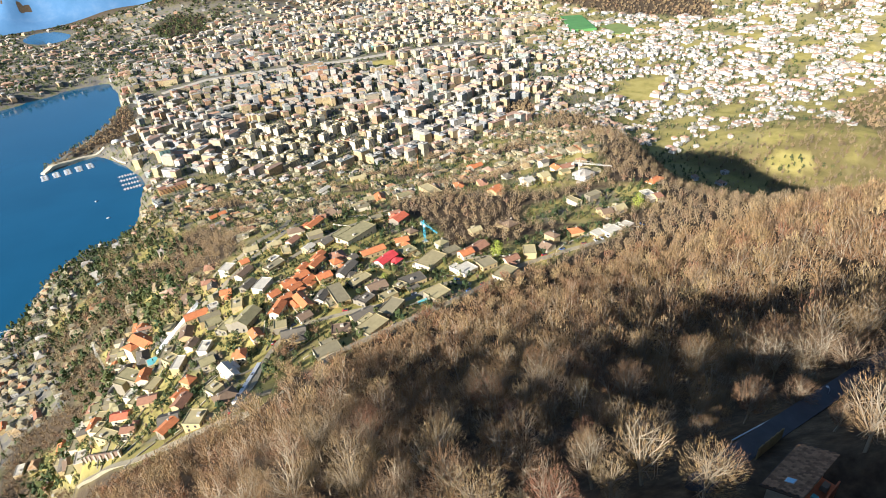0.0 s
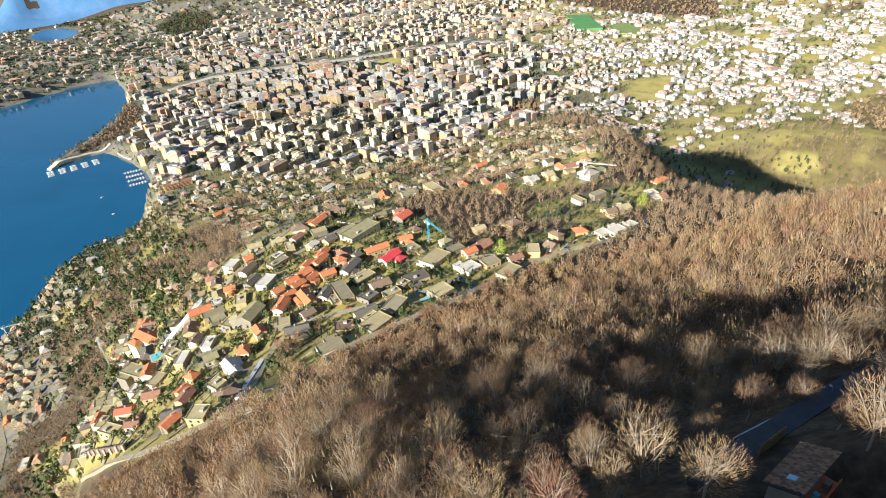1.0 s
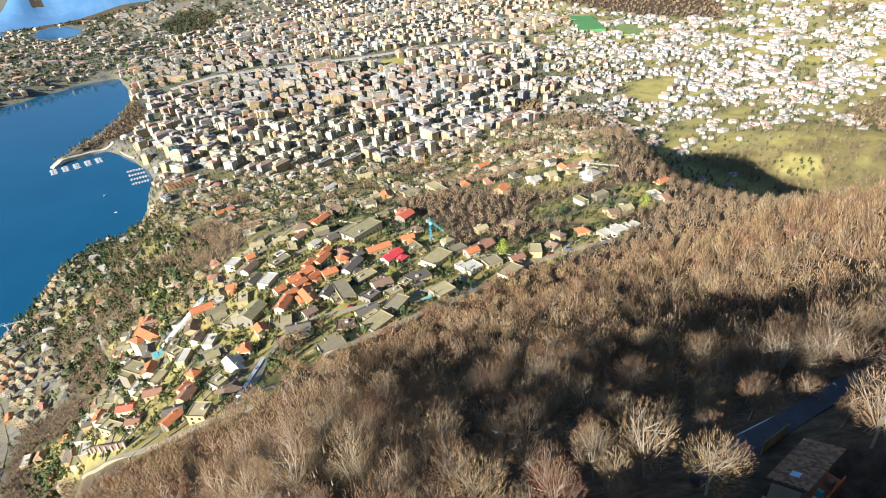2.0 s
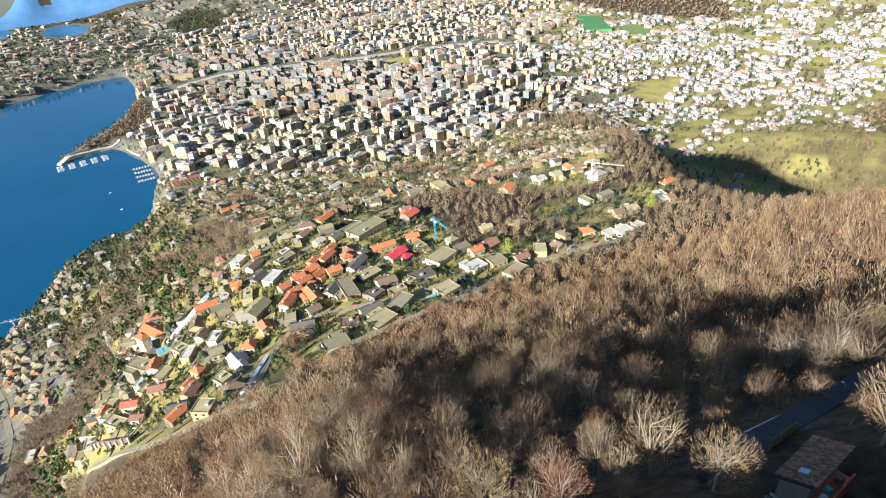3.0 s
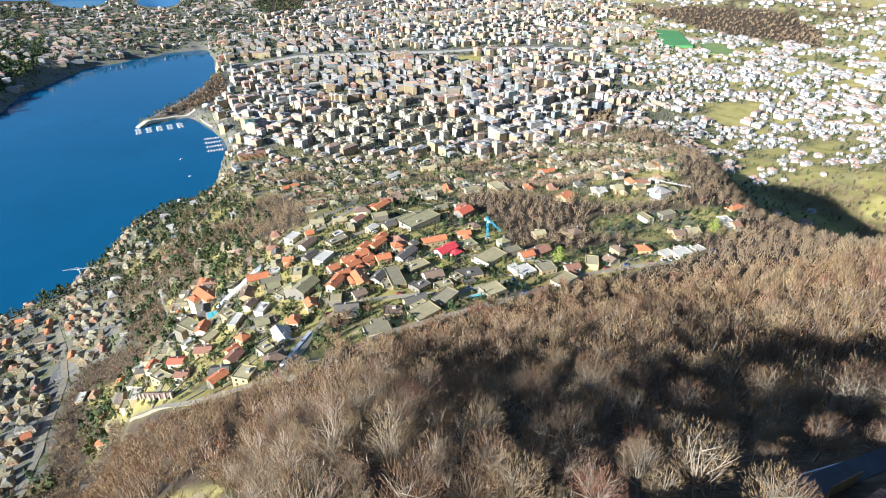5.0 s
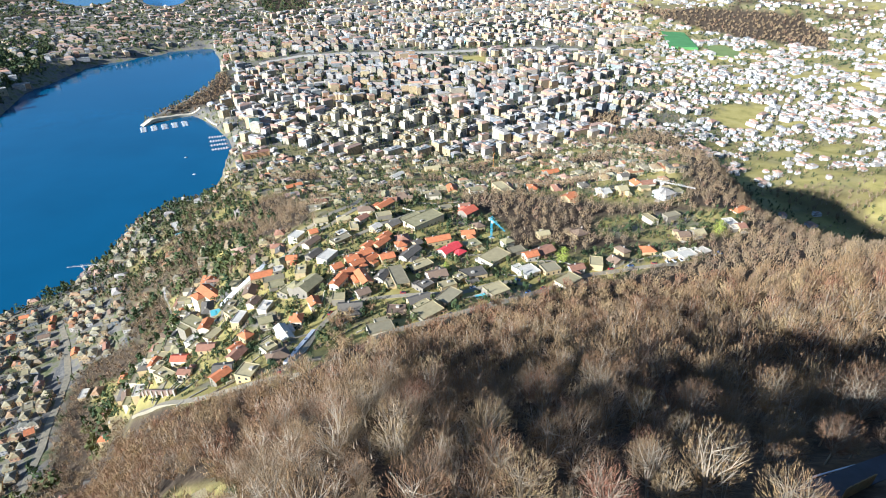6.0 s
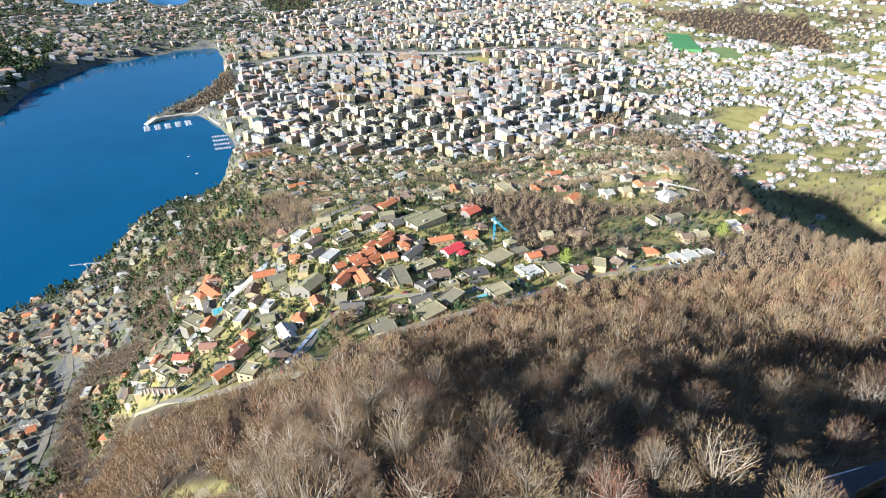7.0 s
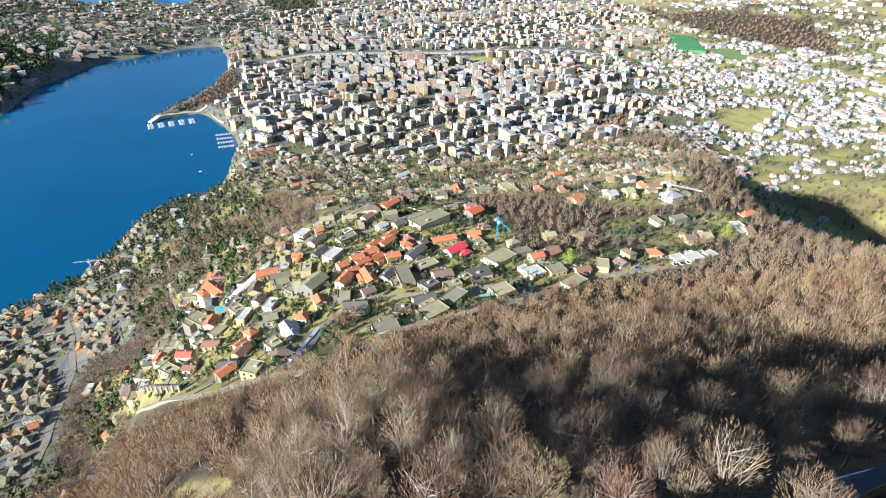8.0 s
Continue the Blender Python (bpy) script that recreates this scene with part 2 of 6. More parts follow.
WHITEWALL = by_island("suburb_facades", [(0.0, (0.60, 0.57, 0.52)), (0.4, (0.72, 0.70, 0.66)), (0.6, (0.50, 0.42, 0.31)), (0.75, (0.76, 0.74, 0.70)), (1.0, (0.58, 0.50, 0.38))], 0.85, 0.2, True)
FARROOF = by_island("far_roofs", [(0.0, (0.34, 0.29, 0.21)), (0.16, (0.52, 0.46, 0.36)), (0.3, (0.22, 0.20, 0.18)), (0.42, (0.66, 0.62, 0.55)), (0.54, (0.30, 0.27, 0.23)), (0.64, (0.50, 0.19, 0.10)),
                                  (0.72, (0.40, 0.36, 0.29)), (0.82, (0.20, 0.215, 0.20)), (0.9, (0.60, 0.53, 0.42)), (1.0, (0.44, 0.20, 0.12))], 0.85, 0.15)
FARTILE = by_island("far_tiles", [(0.0, (0.437, 0.218, 0.127)), (0.3, (0.345, 0.230, 0.161)), (0.5, (0.552, 0.276, 0.149)), (0.7, (0.299, 0.253, 0.207)), (1.0, (0.483, 0.414, 0.322))], 0.85, 0.2)


def ground_material():
    m, n, b = material("ground_cover", 0.95, 0.1)
    pos = n.nodes.new("ShaderNodeNewGeometry").outputs["Position"]
    a = n.nodes.new("ShaderNodeVertexColor")
    a.layer_name = "cover"
    s = n.nodes.new("ShaderNodeSeparateColor")
    n.links.new(a.outputs["Color"], s.inputs["Color"])
    litter = ramp(n, noise_tex(n, 0.5, 6, pos), [(0.3, (0.045, 0.032, 0.021)), (0.55, (0.095, 0.068, 0.042)), (0.75, (0.16, 0.12, 0.07))])
    grass = ramp(n, noise_tex(n, 0.03, 6, pos), [(0.3, (0.30, 0.265, 0.06)), (0.5, (0.55, 0.44, 0.12)), (0.7, (0.64, 0.515, 0.175))])
    grass = mix(n, 0.4, grass, ramp(n, noise_tex(n, 0.6, 5, pos), [(0.3, (0.11, 0.10, 0.035)), (0.7, (0.32, 0.27, 0.11))]))
    town = ramp(n, noise_tex(n, 0.035, 7, pos, 0.7), [(0.34, (0.075, 0.085, 0.035)), (0.43, (0.17, 0.165, 0.075)), (0.5, (0.22, 0.19, 0.14)), (0.6, (0.12, 0.115, 0.105)), (0.72, (0.32, 0.28, 0.21))])
    col = mix(n, s.outputs["Blue"], litter, town)
    col = mix(n, s.outputs["Green"], col, grass)
    n.links.new(col, b.inputs["Base Color"])
    bump(n, b, noise_tex(n, 1.2, 5, pos), 0.6, 0.3)
    return m


def water_material():
    m, n, b = material("lake_water", 0.1, 0.5)
    b.inputs["IOR"].default_value = 1.33
    n.links.new(ramp(n, noise_tex(n, 0.004, 3), [(0.3, (0.010, 0.076, 0.148)), (0.7, (0.013, 0.092, 0.178))]), b.inputs["Base Color"])
    bump(n, b, noise_tex(n, 0.35, 4), 0.12, 0.25)
    return m


# ---- mesh helpers ----
class Geo:
    """Points and faces gathered into one mesh."""

    def __init__(self):
        self.v, self.f = [], []

    def face(self, *pts):
        k = len(self.v)
        self.v += [tuple(p) for p in pts]
        self.f.append(tuple(range(k, k + len(pts))))

    def solid(self, low, high):
        """A closed prism from a lower and an upper ring of points."""
        k, c = len(self.v), len(low)
        self.v += [tuple(p) for p in low] + [tuple(p) for p in high]
        self.f += [tuple(range(k + c - 1, k - 1, -1)), tuple(range(k + c, k + 2 * c))]
        self.f += [(k + i, k + (i + 1) % c, k + c + (i + 1) % c, k + c + i) for i in range(c)]
        return self

    def box(self, x0, y0, z0, x1, y1, z1, taper=0.0):
        t = taper
        return self.solid([(x0, y0, z0), (x1, y0, z0), (x1, y1, z0), (x0, y1, z0)],
                          [(x0 + t, y0 + t, z1), (x1 - t, y0 + t, z1), (x1 - t, y1 - t, z1), (x0 + t, y1 - t, z1)])

    def bar(self, a, b, ra, rb=None, sides=4):
        a, b = Vector(a), Vector(b)
        rb = ra if rb is None else rb
        q = (b - a).to_track_quat("Z", "Y")
        ring = [Vector((math.cos(6.2832 * (i + 0.5) / sides), math.sin(6.2832 * (i + 0.5) / sides), 0)) for i in range(sides)]
        return self.solid([a + q @ (c * ra) for c in ring], [b + q @ (c * rb) for c in ring])

    def mesh(self, name, mat):
        me = bpy.data.meshes.new(name)
        me.from_pydata(self.v, [], self.f)
        me.materials.append(mat)
        return me


def part(name, geo, mat, parent, label=""):
    ob = new(name, geo.mesh(name, mat) if isinstance(geo, Geo) else geo)
    ob.parent = parent
    return tagged(ob, label)


def raw_mesh(name, verts, faces, mats, tint=None, uv=None, slots=None):
    """A mesh straight from arrays; faces all have the same number of corners."""
    me = bpy.data.meshes.new(name)
    verts, faces = np.asarray(verts, np.float32), np.asarray(faces, np.int32)
    k = faces.shape[1]
    me.vertices.add(len(verts))
    me.vertices.foreach_set("co", verts.ravel())
    me.loops.add(faces.size)
    me.loops.foreach_set("vertex_index", faces.ravel())
    me.polygons.add(len(faces))
    me.polygons.foreach_set("loop_start", np.arange(0, faces.size, k, dtype=np.int32))
    for mt in mats:
        me.materials.append(mt)
    if slots is not None:
        me.polygons.foreach_set("material_index", np.asarray(slots, np.int32))
    if tint is not None:
        me.attributes.new("tint", "FLOAT", "POINT").data.foreach_set("value", np.asarray(tint, np.float32))
    if uv is not None:
        me.uv_layers.new(name="UVMap").data.foreach_set("uv", np.asarray(uv, np.float32).ravel())
    me.update(calc_edges=True)
    me.shade_flat()
    me.validate()
    return me


def ground_z(x, y):
    return float(height(np.array([x]), np.array([y]))[0])


# ---- land use ----
VILLAGE = [(-423, 376), (-397, 396), (-240, 268), (-149, 203), (-115, 201), (-93, 201), (-78, 201), (-84, 260), (-59, 242), (-37, 267), (-2, 281), (35, 304), (79, 337), (107, 353), (130, 362), (167, 373), (179, 394), (147, 407), (94, 394), (69, 381), (59, 407), (30, 386), (23, 432), (-24, 517), (-63, 561), (-116, 514), (-149, 462), (-196, 428), (-184, 368), (-282, 484), (-385, 550), (-319, 460), (-319, 410), (-425, 438)]
TOWN = [(-815, 640), (-664, 636), (-631, 664), (-505, 631), (-399, 487), (-456, 474), (-429, 394), (-374, 311), (-404, 276), (-530, 322)]
UPPER = [(-605, 1320), (-354, 1412), (141, 1341), (419, 1221), (188, 495), (134, 489), (56, 521), (41, 550), (-1, 531), (-62, 547), (-115, 508), (-148, 460), (-195, 426), (-186, 373), (-290, 499), (-470, 785), (-605, 1161)]
HAMLET = [(95, 425), (107, 461), (196, 471), (237, 469), (215, 422), (149, 412)]
PARK = [(-987, 1599), (-950, 1749), (-950, 1898), (-1003, 2147), (-946, 2089), (-865, 1905), (-856, 1719), (-954, 1634)]
MEADOW = [(624, 1614), (776, 1804), (894, 1787), (721, 1551)]
PITCH = [(837, 2912), (935, 2884), (896, 2541), (787, 2561)]
PITCH_B = [(942, 2637), (1037, 2642), (1056, 2467), (995, 2395), (923, 2450)]
MEADOW_B = [(712, 998), (743, 1016), (795, 1003), (800, 967), (771, 937), (704, 948)]
MEADOW_C = [(-152, 2423), (11, 2410), (10, 2299), (-136, 2322)]
WOOD_A = [(853, 3762), (1135, 3196), (1540, 3059), (1555, 2800), (1395, 2477), (1331, 2638), (1088, 2862), (909, 3095)]
WOOD_B = [(576, 1093), (633, 1119), (710, 1073), (758, 1042), (861, 1057), (920, 1025), (207, 216), (260, 300), (675, 919), (595, 1034)]
WOOD_C = [(322, 1658), (398, 1702), (384, 1528), (304, 1395), (283, 1570)]
WOOD_D = [(-1094, 3812), (-1003, 3428), (-1166, 3238), (-1378, 3588), (-1316, 3847)]
WOOD_E = [(-340, 475), (-382, 474), (-442, 487), (-455, 458), (-445, 421), (-413, 365), (-368, 297), (-267, 248), (-328, 306), (-392, 373), (-410, 421), (-403, 441), (-337, 418), (-289, 407)]
WOOD_F = [(1123, 1350), (1374, 1483), (1500, 1300), (1100, 800), (874, 850), (823, 875), (837, 927), (909, 982), (996, 1045), (1014, 1165)]
WOOD_G = [(619, 1143), (646, 1025), (678, 939), (713, 1011), (665, 1041)]
WOOD_H = [(795, 967), (819, 988), (837, 927), (823, 875), (755, 902)]
FAR_BANK = [(-1500, 1500), (-1640, 1900), (-1650, 2050), (-1900, 2500), (-2500, 2400), (-2500, 1300)]
CLEARING = [(-96, 107), (-80, 103), (-68, 97), (-60, 88), (-64, 80), (-80, 88)]
WOOD_J = [(-407, 852), (-338, 891), (-168, 522), (-157, 456), (-192, 459), (-243, 504), (-344, 702)]
LAWN_C = [(-158, 512), (-239, 846), (-218, 901), (-178, 792), (-137, 522)]
BUSH = [(-87, 273), (-72, 287), (-62, 296), (-93, 298), (-97, 282)]


def cover(x, y):
    """Shares of woodland, grass and built-up land."""
    z = height(x, y)
    r, th = bearing(x, y)
    d = np.hypot(x, y)
    n1, n2 = wav(x, y, 210, 4), wav(x, y, 95, 1)
    town = np.maximum.reduce([smooth(-6, 6, inside(p, x, y)) for p in (VILLAGE, TOWN, HAMLET)])
    upper = smooth(-15, 15, inside(UPPER, x, y)) * smooth(0.34, 0.12, n1 + 0.5 * n2 - 0.15)
    flat = smooth(90, 55, z + 12 * n1) * smooth(560, 700, r) * smooth(4640, 4500, d)
    side = 0.3 * smooth(-30, -42, th) * smooth(470, 560, r) * smooth(0.35, 0.15, n1 + 0.6 * n2)
    far = smooth(1800, 2200, d) * smooth(190, 120, z) * smooth(0.5, 0.3, n1 + 0.7 * wav(x, y, 520, 3)) * smooth(4640, 4500, d)
    urban = np.maximum.reduce([town, upper, flat, side, far])
    woods = np.maximum.reduce([smooth(-8, 8, inside(p, x, y)) for p in (WOOD_A, WOOD_B, WOOD_C, WOOD_D, WOOD_E, WOOD_F, WOOD_G, WOOD_H, WOOD_J, PARK, BUSH)])
    urban = urban * (1 - woods)
    grass = np.maximum.reduce([smooth(-4, 4, inside(p, x, y)) for p in (MEADOW, MEADOW_B, MEADOW_C, LAWN_C, CLEARING, PITCH, PITCH_B)])
    lawn = np.maximum(smooth(-6, 6, inside(VILLAGE, x, y)), 0.6 * upper) * smooth(-0.55, -0.05, wav(x, y, 47, 3) + 0.5 * n2) * (1 - woods)
    rural = smooth(380, 800, x) * smooth(1000, 1150, y) * (0.55 + 0.45 * smooth(0.42, 0.6, n1 + 0.4 * n2)) * urban
    slope_lawn = 0.85 * smooth(-0.4, 0.05, wav(x, y, 63, 5) + 0.4 * n2) * urban * smooth(40, 70, z) * smooth(1500, 1300, d) * smooth(0, -10, inside(TOWN, x, y))
    dry = smooth(430, 540, x) * smooth(780, 860, y) * smooth(1500, 1350, y) * (0.65 + 0.3 * smooth(-0.1, 0.4, wav(x, y, 120, 2))) * (1 - 0.5 * woods)
    grass = np.maximum.reduce([grass, 0.8 * lawn, rural, slope_lawn, dry])
    forest = (1 - urban) * (1 - grass)
    return forest, grass, urban * (1 - np.where((x > 250) & (y > 1000), smooth(0.6, 0.95, grass), grass))


# ---- ground: one sheet to the far hills ----
def ground():
    rings = np.concatenate([[0.0], np.geomspace(10, 4985, 290)])
    az = np.radians(np.concatenate([np.arange(-180, -66, 3.0), np.arange(-66, 58, 0.42), np.arange(58, 180, 3.0)]))
    rr, aa = np.meshgrid(rings, az, indexing="ij")
    x, y = rr * np.sin(aa), rr * np.cos(aa)
    z = height(x.ravel(), y.ravel())
    nr, na = rr.shape
    i, j = np.meshgrid(np.arange(nr - 1), np.arange(na), indexing="ij")
    k = (j + 1) % na
    quads = np.stack([i * na + j, i * na + k, (i + 1) * na + k, (i + 1) * na + j], -1).reshape(-1, 4)[:, ::-1]
    me = raw_mesh("ground", np.stack([x.ravel(), y.ravel(), z], -1), quads, [ground_material()])
    f, g, u = cover(x.ravel(), y.ravel())
    rgba = np.stack([f, g, u, np.ones_like(f)], -1).astype(np.float32)
    me.color_attributes.new("cover", "FLOAT_COLOR", "POINT").data.foreach_set("color", rgba.ravel())
    me.polygons.foreach_set("use_smooth", np.ones(len(quads), bool))
    tagged(new("ground", me), "hillside, valley floor and distant hills under woods and gardens", "ground", kind="structure")


def water():
    w = water_material()
    g = Geo()
    g.face((-4200, -1200, 0), (-560, -1200, 0), (-560, 2800, 0), (-4200, 2800, 0))
    tagged(new("water", g.mesh("water", w)), "deep blue lake with a faintly rippled surface", "lake", kind="structure")
    for cx, cy, a, b, turn in PONDS:
        g = Geo()
        c, s = math.cos(turn), math.sin(turn)
        g.face(*[(cx + u * c - v * s, cy + u * s + v * c, POND_Z) for u, v in
                 ((a * 1.15 * math.cos(i * 0.2618), b * 1.12 * math.sin(i * 0.2618)) for i in range(24))])
        tagged(new("water", g.mesh("water", w)), "small pale lake between distant wooded hills", "lake", kind="structure")


def backdrop():
    """The range that closes the view, its blue haze painted into colour and glow."""
    m, n, b = material("painted_haze", 1.0, 0.0)
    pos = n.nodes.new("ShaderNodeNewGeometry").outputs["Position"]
    # aerial haze as blue base colour; the same blue also glows faintly
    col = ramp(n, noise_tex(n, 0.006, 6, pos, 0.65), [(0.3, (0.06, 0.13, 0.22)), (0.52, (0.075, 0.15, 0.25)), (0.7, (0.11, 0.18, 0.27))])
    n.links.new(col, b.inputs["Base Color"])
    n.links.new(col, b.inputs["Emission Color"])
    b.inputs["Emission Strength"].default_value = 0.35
    az, d = np.radians(np.linspace(-62, 58, 181)), np.linspace(4640, 4940, 12)
    aa, dd = np.meshgrid(az, d, indexing="ij")
    x, y = dd * np.sin(aa), dd * np.cos(aa)
    z = height(x, y) + 22 + 26 * wav(x, y, 700, 5) * smooth(4650, 4800, dd) - 60 * smooth(4680, 4640, dd)
    i, j = np.meshgrid(np.arange(180), np.arange(11), indexing="ij")
    q = np.stack([i * 12 + j, i * 12 + j + 1, (i + 1) * 12 + j + 1, (i + 1) * 12 + j], -1).reshape(-1, 4)[:, ::-1]
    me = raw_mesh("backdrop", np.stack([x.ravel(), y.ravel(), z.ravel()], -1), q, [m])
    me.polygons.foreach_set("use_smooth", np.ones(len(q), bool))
    tagged(new("backdrop", me), "distant hills with pale blue haze painted into their colour", "hills", kind="structure")


ground()
water()
backdrop()


def strip(name, line, width, lift, mat, label, kind="structure", depth=0.5):
    """A road or deck laid along the ground, with thickness."""
    pts = []
    for (ax, ay), (bx, by) in zip(line, line[1:]):
        k = max(2, int(math.hypot(bx - ax, by - ay) / 5))
        pts += [(ax + (bx - ax) * i / k, ay + (by - ay) * i / k) for i in range(k)]
    pts.append(line[-1])
    p = np.array(pts, float)
    for _ in range(6):
        p[1:-1] = (p[:-2] + 2 * p[1:-1] + p[2:]) / 4
    d = np.gradient(p, axis=0)
    d /= np.linalg.norm(d, axis=1)[:, None]
    nrm = np.stack([-d[:, 1], d[:, 0]], -1) * width / 2
    l, r = p + nrm, p - nrm
    z = np.maximum.reduce([height(q[:, 0], q[:, 1]) for q in (l, p, r)]) + lift
    for _ in range(3):
        z[1:-1] = np.maximum(z[1:-1], (z[:-2] + z[2:]) / 2)
    rows = np.stack([np.column_stack([l, z]), np.column_stack([r, z]), np.column_stack([r, z - depth - width * 0.5]), np.column_stack([l, z - depth - width * 0.5])], 1)
    n = len(p)
    i = np.arange(n - 1)
    faces = np.concatenate([np.stack([i * 4 + a, (i + 1) * 4 + a, (i + 1) * 4 + (a + 1) % 4, i * 4 + (a + 1) % 4], -1) for a in range(4)])
    me = raw_mesh(name, rows.reshape(-1, 3), np.concatenate([faces, [[0, 1, 2, 3], [n * 4 - 1, n * 4 - 2, n * 4 - 3, n * 4 - 4]]]), [mat])
    return tagged(new(name, me), label, "road" if kind == "structure" else "terrace", kind=kind)


ROAD = [(-229, 257), (-151, 206), (-126, 204), (-105, 201), (-83, 199), (-57, 174), (-63, 244), (-49, 258), (-30, 269), (-2, 283), (24, 301), (49, 326), (82, 355), (118, 365), (146, 363)]
LANE = [(-204, 362), (-179, 382), (-159, 401), (-135, 449), (-111, 490), (-88, 563), (-59, 879), (-1, 900)]
STREET = [(-97, 212), (-102, 274), (-93, 301), (-80, 311), (-41, 315), (-10, 314), (22, 336), (37, 329)]
WHITE_DECK = [(-206, 357), (-202, 371), (-188, 378), (-182, 398)]
AVENUE = [(-885, 2251), (-749, 2370), (-552, 2424), (-346, 2471), (-179, 2487), (13, 2532), (209, 2568), (403, 2558)]
strip("road", ROAD, 4.2, 0.25, LANE_MAT, "narrow pale hillside road along the edge of the wood")
strip("road", LANE, 4.5, 0.25, LANE_MAT, "pale village lane climbing between the houses")
strip("road", STREET, 3.6, 0.25, LANE_MAT, "narrow village street between garden walls")
strip("road", AVENUE, 34, 1.0, CONCRETE, "wide pale railway yard and avenue across the city")
HILL_ROAD = [(-178, 434), (-161, 442), (-139, 471), (-123, 498), (-129, 730), (-100, 796)]
UPPER_ROAD = [(-100, 796), (-67, 882), (-30, 939), (7, 921), (23, 566)]
TERRACE_ROAD = [(-105, 418), (-81, 448), (-60, 471), (-32, 487)]
strip("road", HILL_ROAD, 5, 0.35, LANE_MAT, "pale road along the hillside between terraced gardens")
strip("road", UPPER_ROAD, 6, 0.35, LANE_MAT, "pale road curving round the far shoulder of the hill")
strip("road", TERRACE_ROAD, 4.5, 0.35, LANE_MAT, "narrow pale road above the old village")
TOWN_STREET = [(-372, 268), (-395, 306), (-432, 378), (-471, 458), (-525, 530), (-590, 600)]
strip("road", TOWN_STREET, 7, 0.3, LANE_MAT, "main street of the old town between rows of houses")
FOREST_ROAD = [(29.5, 38.7), (33.8, 40.9), (40.3, 45.0), (49.4, 50.1), (59.9, 56.1), (72.4, 62.0), (110, 80), (150, 92), (190, 106)]
strip("road", FOREST_ROAD, 2.7, 0.1, ASPHALT, "dark shaded asphalt road through the wood")


# ---- houses ----
def window_mesh():
    g = Geo()
    g.box(-0.65, -0.08, 0, 0.65, 0.06, 1.45)
    return g.mesh("window", GLASS)


WINDOW = window_mesh()
WALLS = {"white": PLASTER, "cream": OCHRE, "grey": GREYWALL}
WORDS = {"orange": "orange clay-tiled", "terracotta": "weathered terracotta-tiled", "red": "red-tiled", "crimson": "bright crimson-tiled", "olive": "olive-grey",
         "grey": "grey gravelled", "cream": "pale gravelled", "white": "white", "slate": "dark slate-grey", "brown": "brown-tiled"}
FOOT = []
dice = random.Random(5)


def roof_shape(kind, l, w, h):
    g, o, t = Geo(), 0.6, 0.3
    a, b = l / 2 + o, w / 2 + o
    if kind == "gable":
        rise = w * 0.24
        for s in (1, -1):
            low = [(-a, s * b, h - 0.25), (a, s * b, h - 0.25), (a, 0, h + rise), (-a, 0, h + rise)]
            g.solid(low if s < 0 else low[::-1], [(x, y, z + t) for x, y, z in (low if s < 0 else low[::-1])])
    elif kind == "hip":
        rise, c = w * 0.28, max(0.3, (l - w) / 2)
        e = h - 0.2
        g.box(-a, -b, e, a, b, e + 0.2)
        p, q = (-c, 0, h + rise), (c, 0, h + rise)
        e += 0.2
        g.face((-a, -b, e), (a, -b, e), q, p)
        g.face((a, b, e), (-a, b, e), p, q)
        g.face((a, -b, e), (a, b, e), q)
        g.face((-a, b, e), (-a, -b, e), p)
    else:
        g.box(-l / 2 - 0.15, -w / 2 - 0.15, h, l / 2 + 0.15, w / 2 + 0.15, h + 0.22)
        for x0, y0, x1, y1 in ((-l / 2 - 0.15, -w / 2 - 0.15, l / 2 + 0.15, -w / 2 + 0.15), (-l / 2 - 0.15, w / 2 - 0.15, l / 2 + 0.15, w / 2 + 0.15),
                               (-l / 2 - 0.15, -w / 2 + 0.15, -l / 2 + 0.15, w / 2 - 0.15), (l / 2 - 0.15, -w / 2 + 0.15, l / 2 + 0.15, w / 2 - 0.15)):
            g.box(x0, y0, h + 0.22, x1, y1, h + 0.6)
    return g


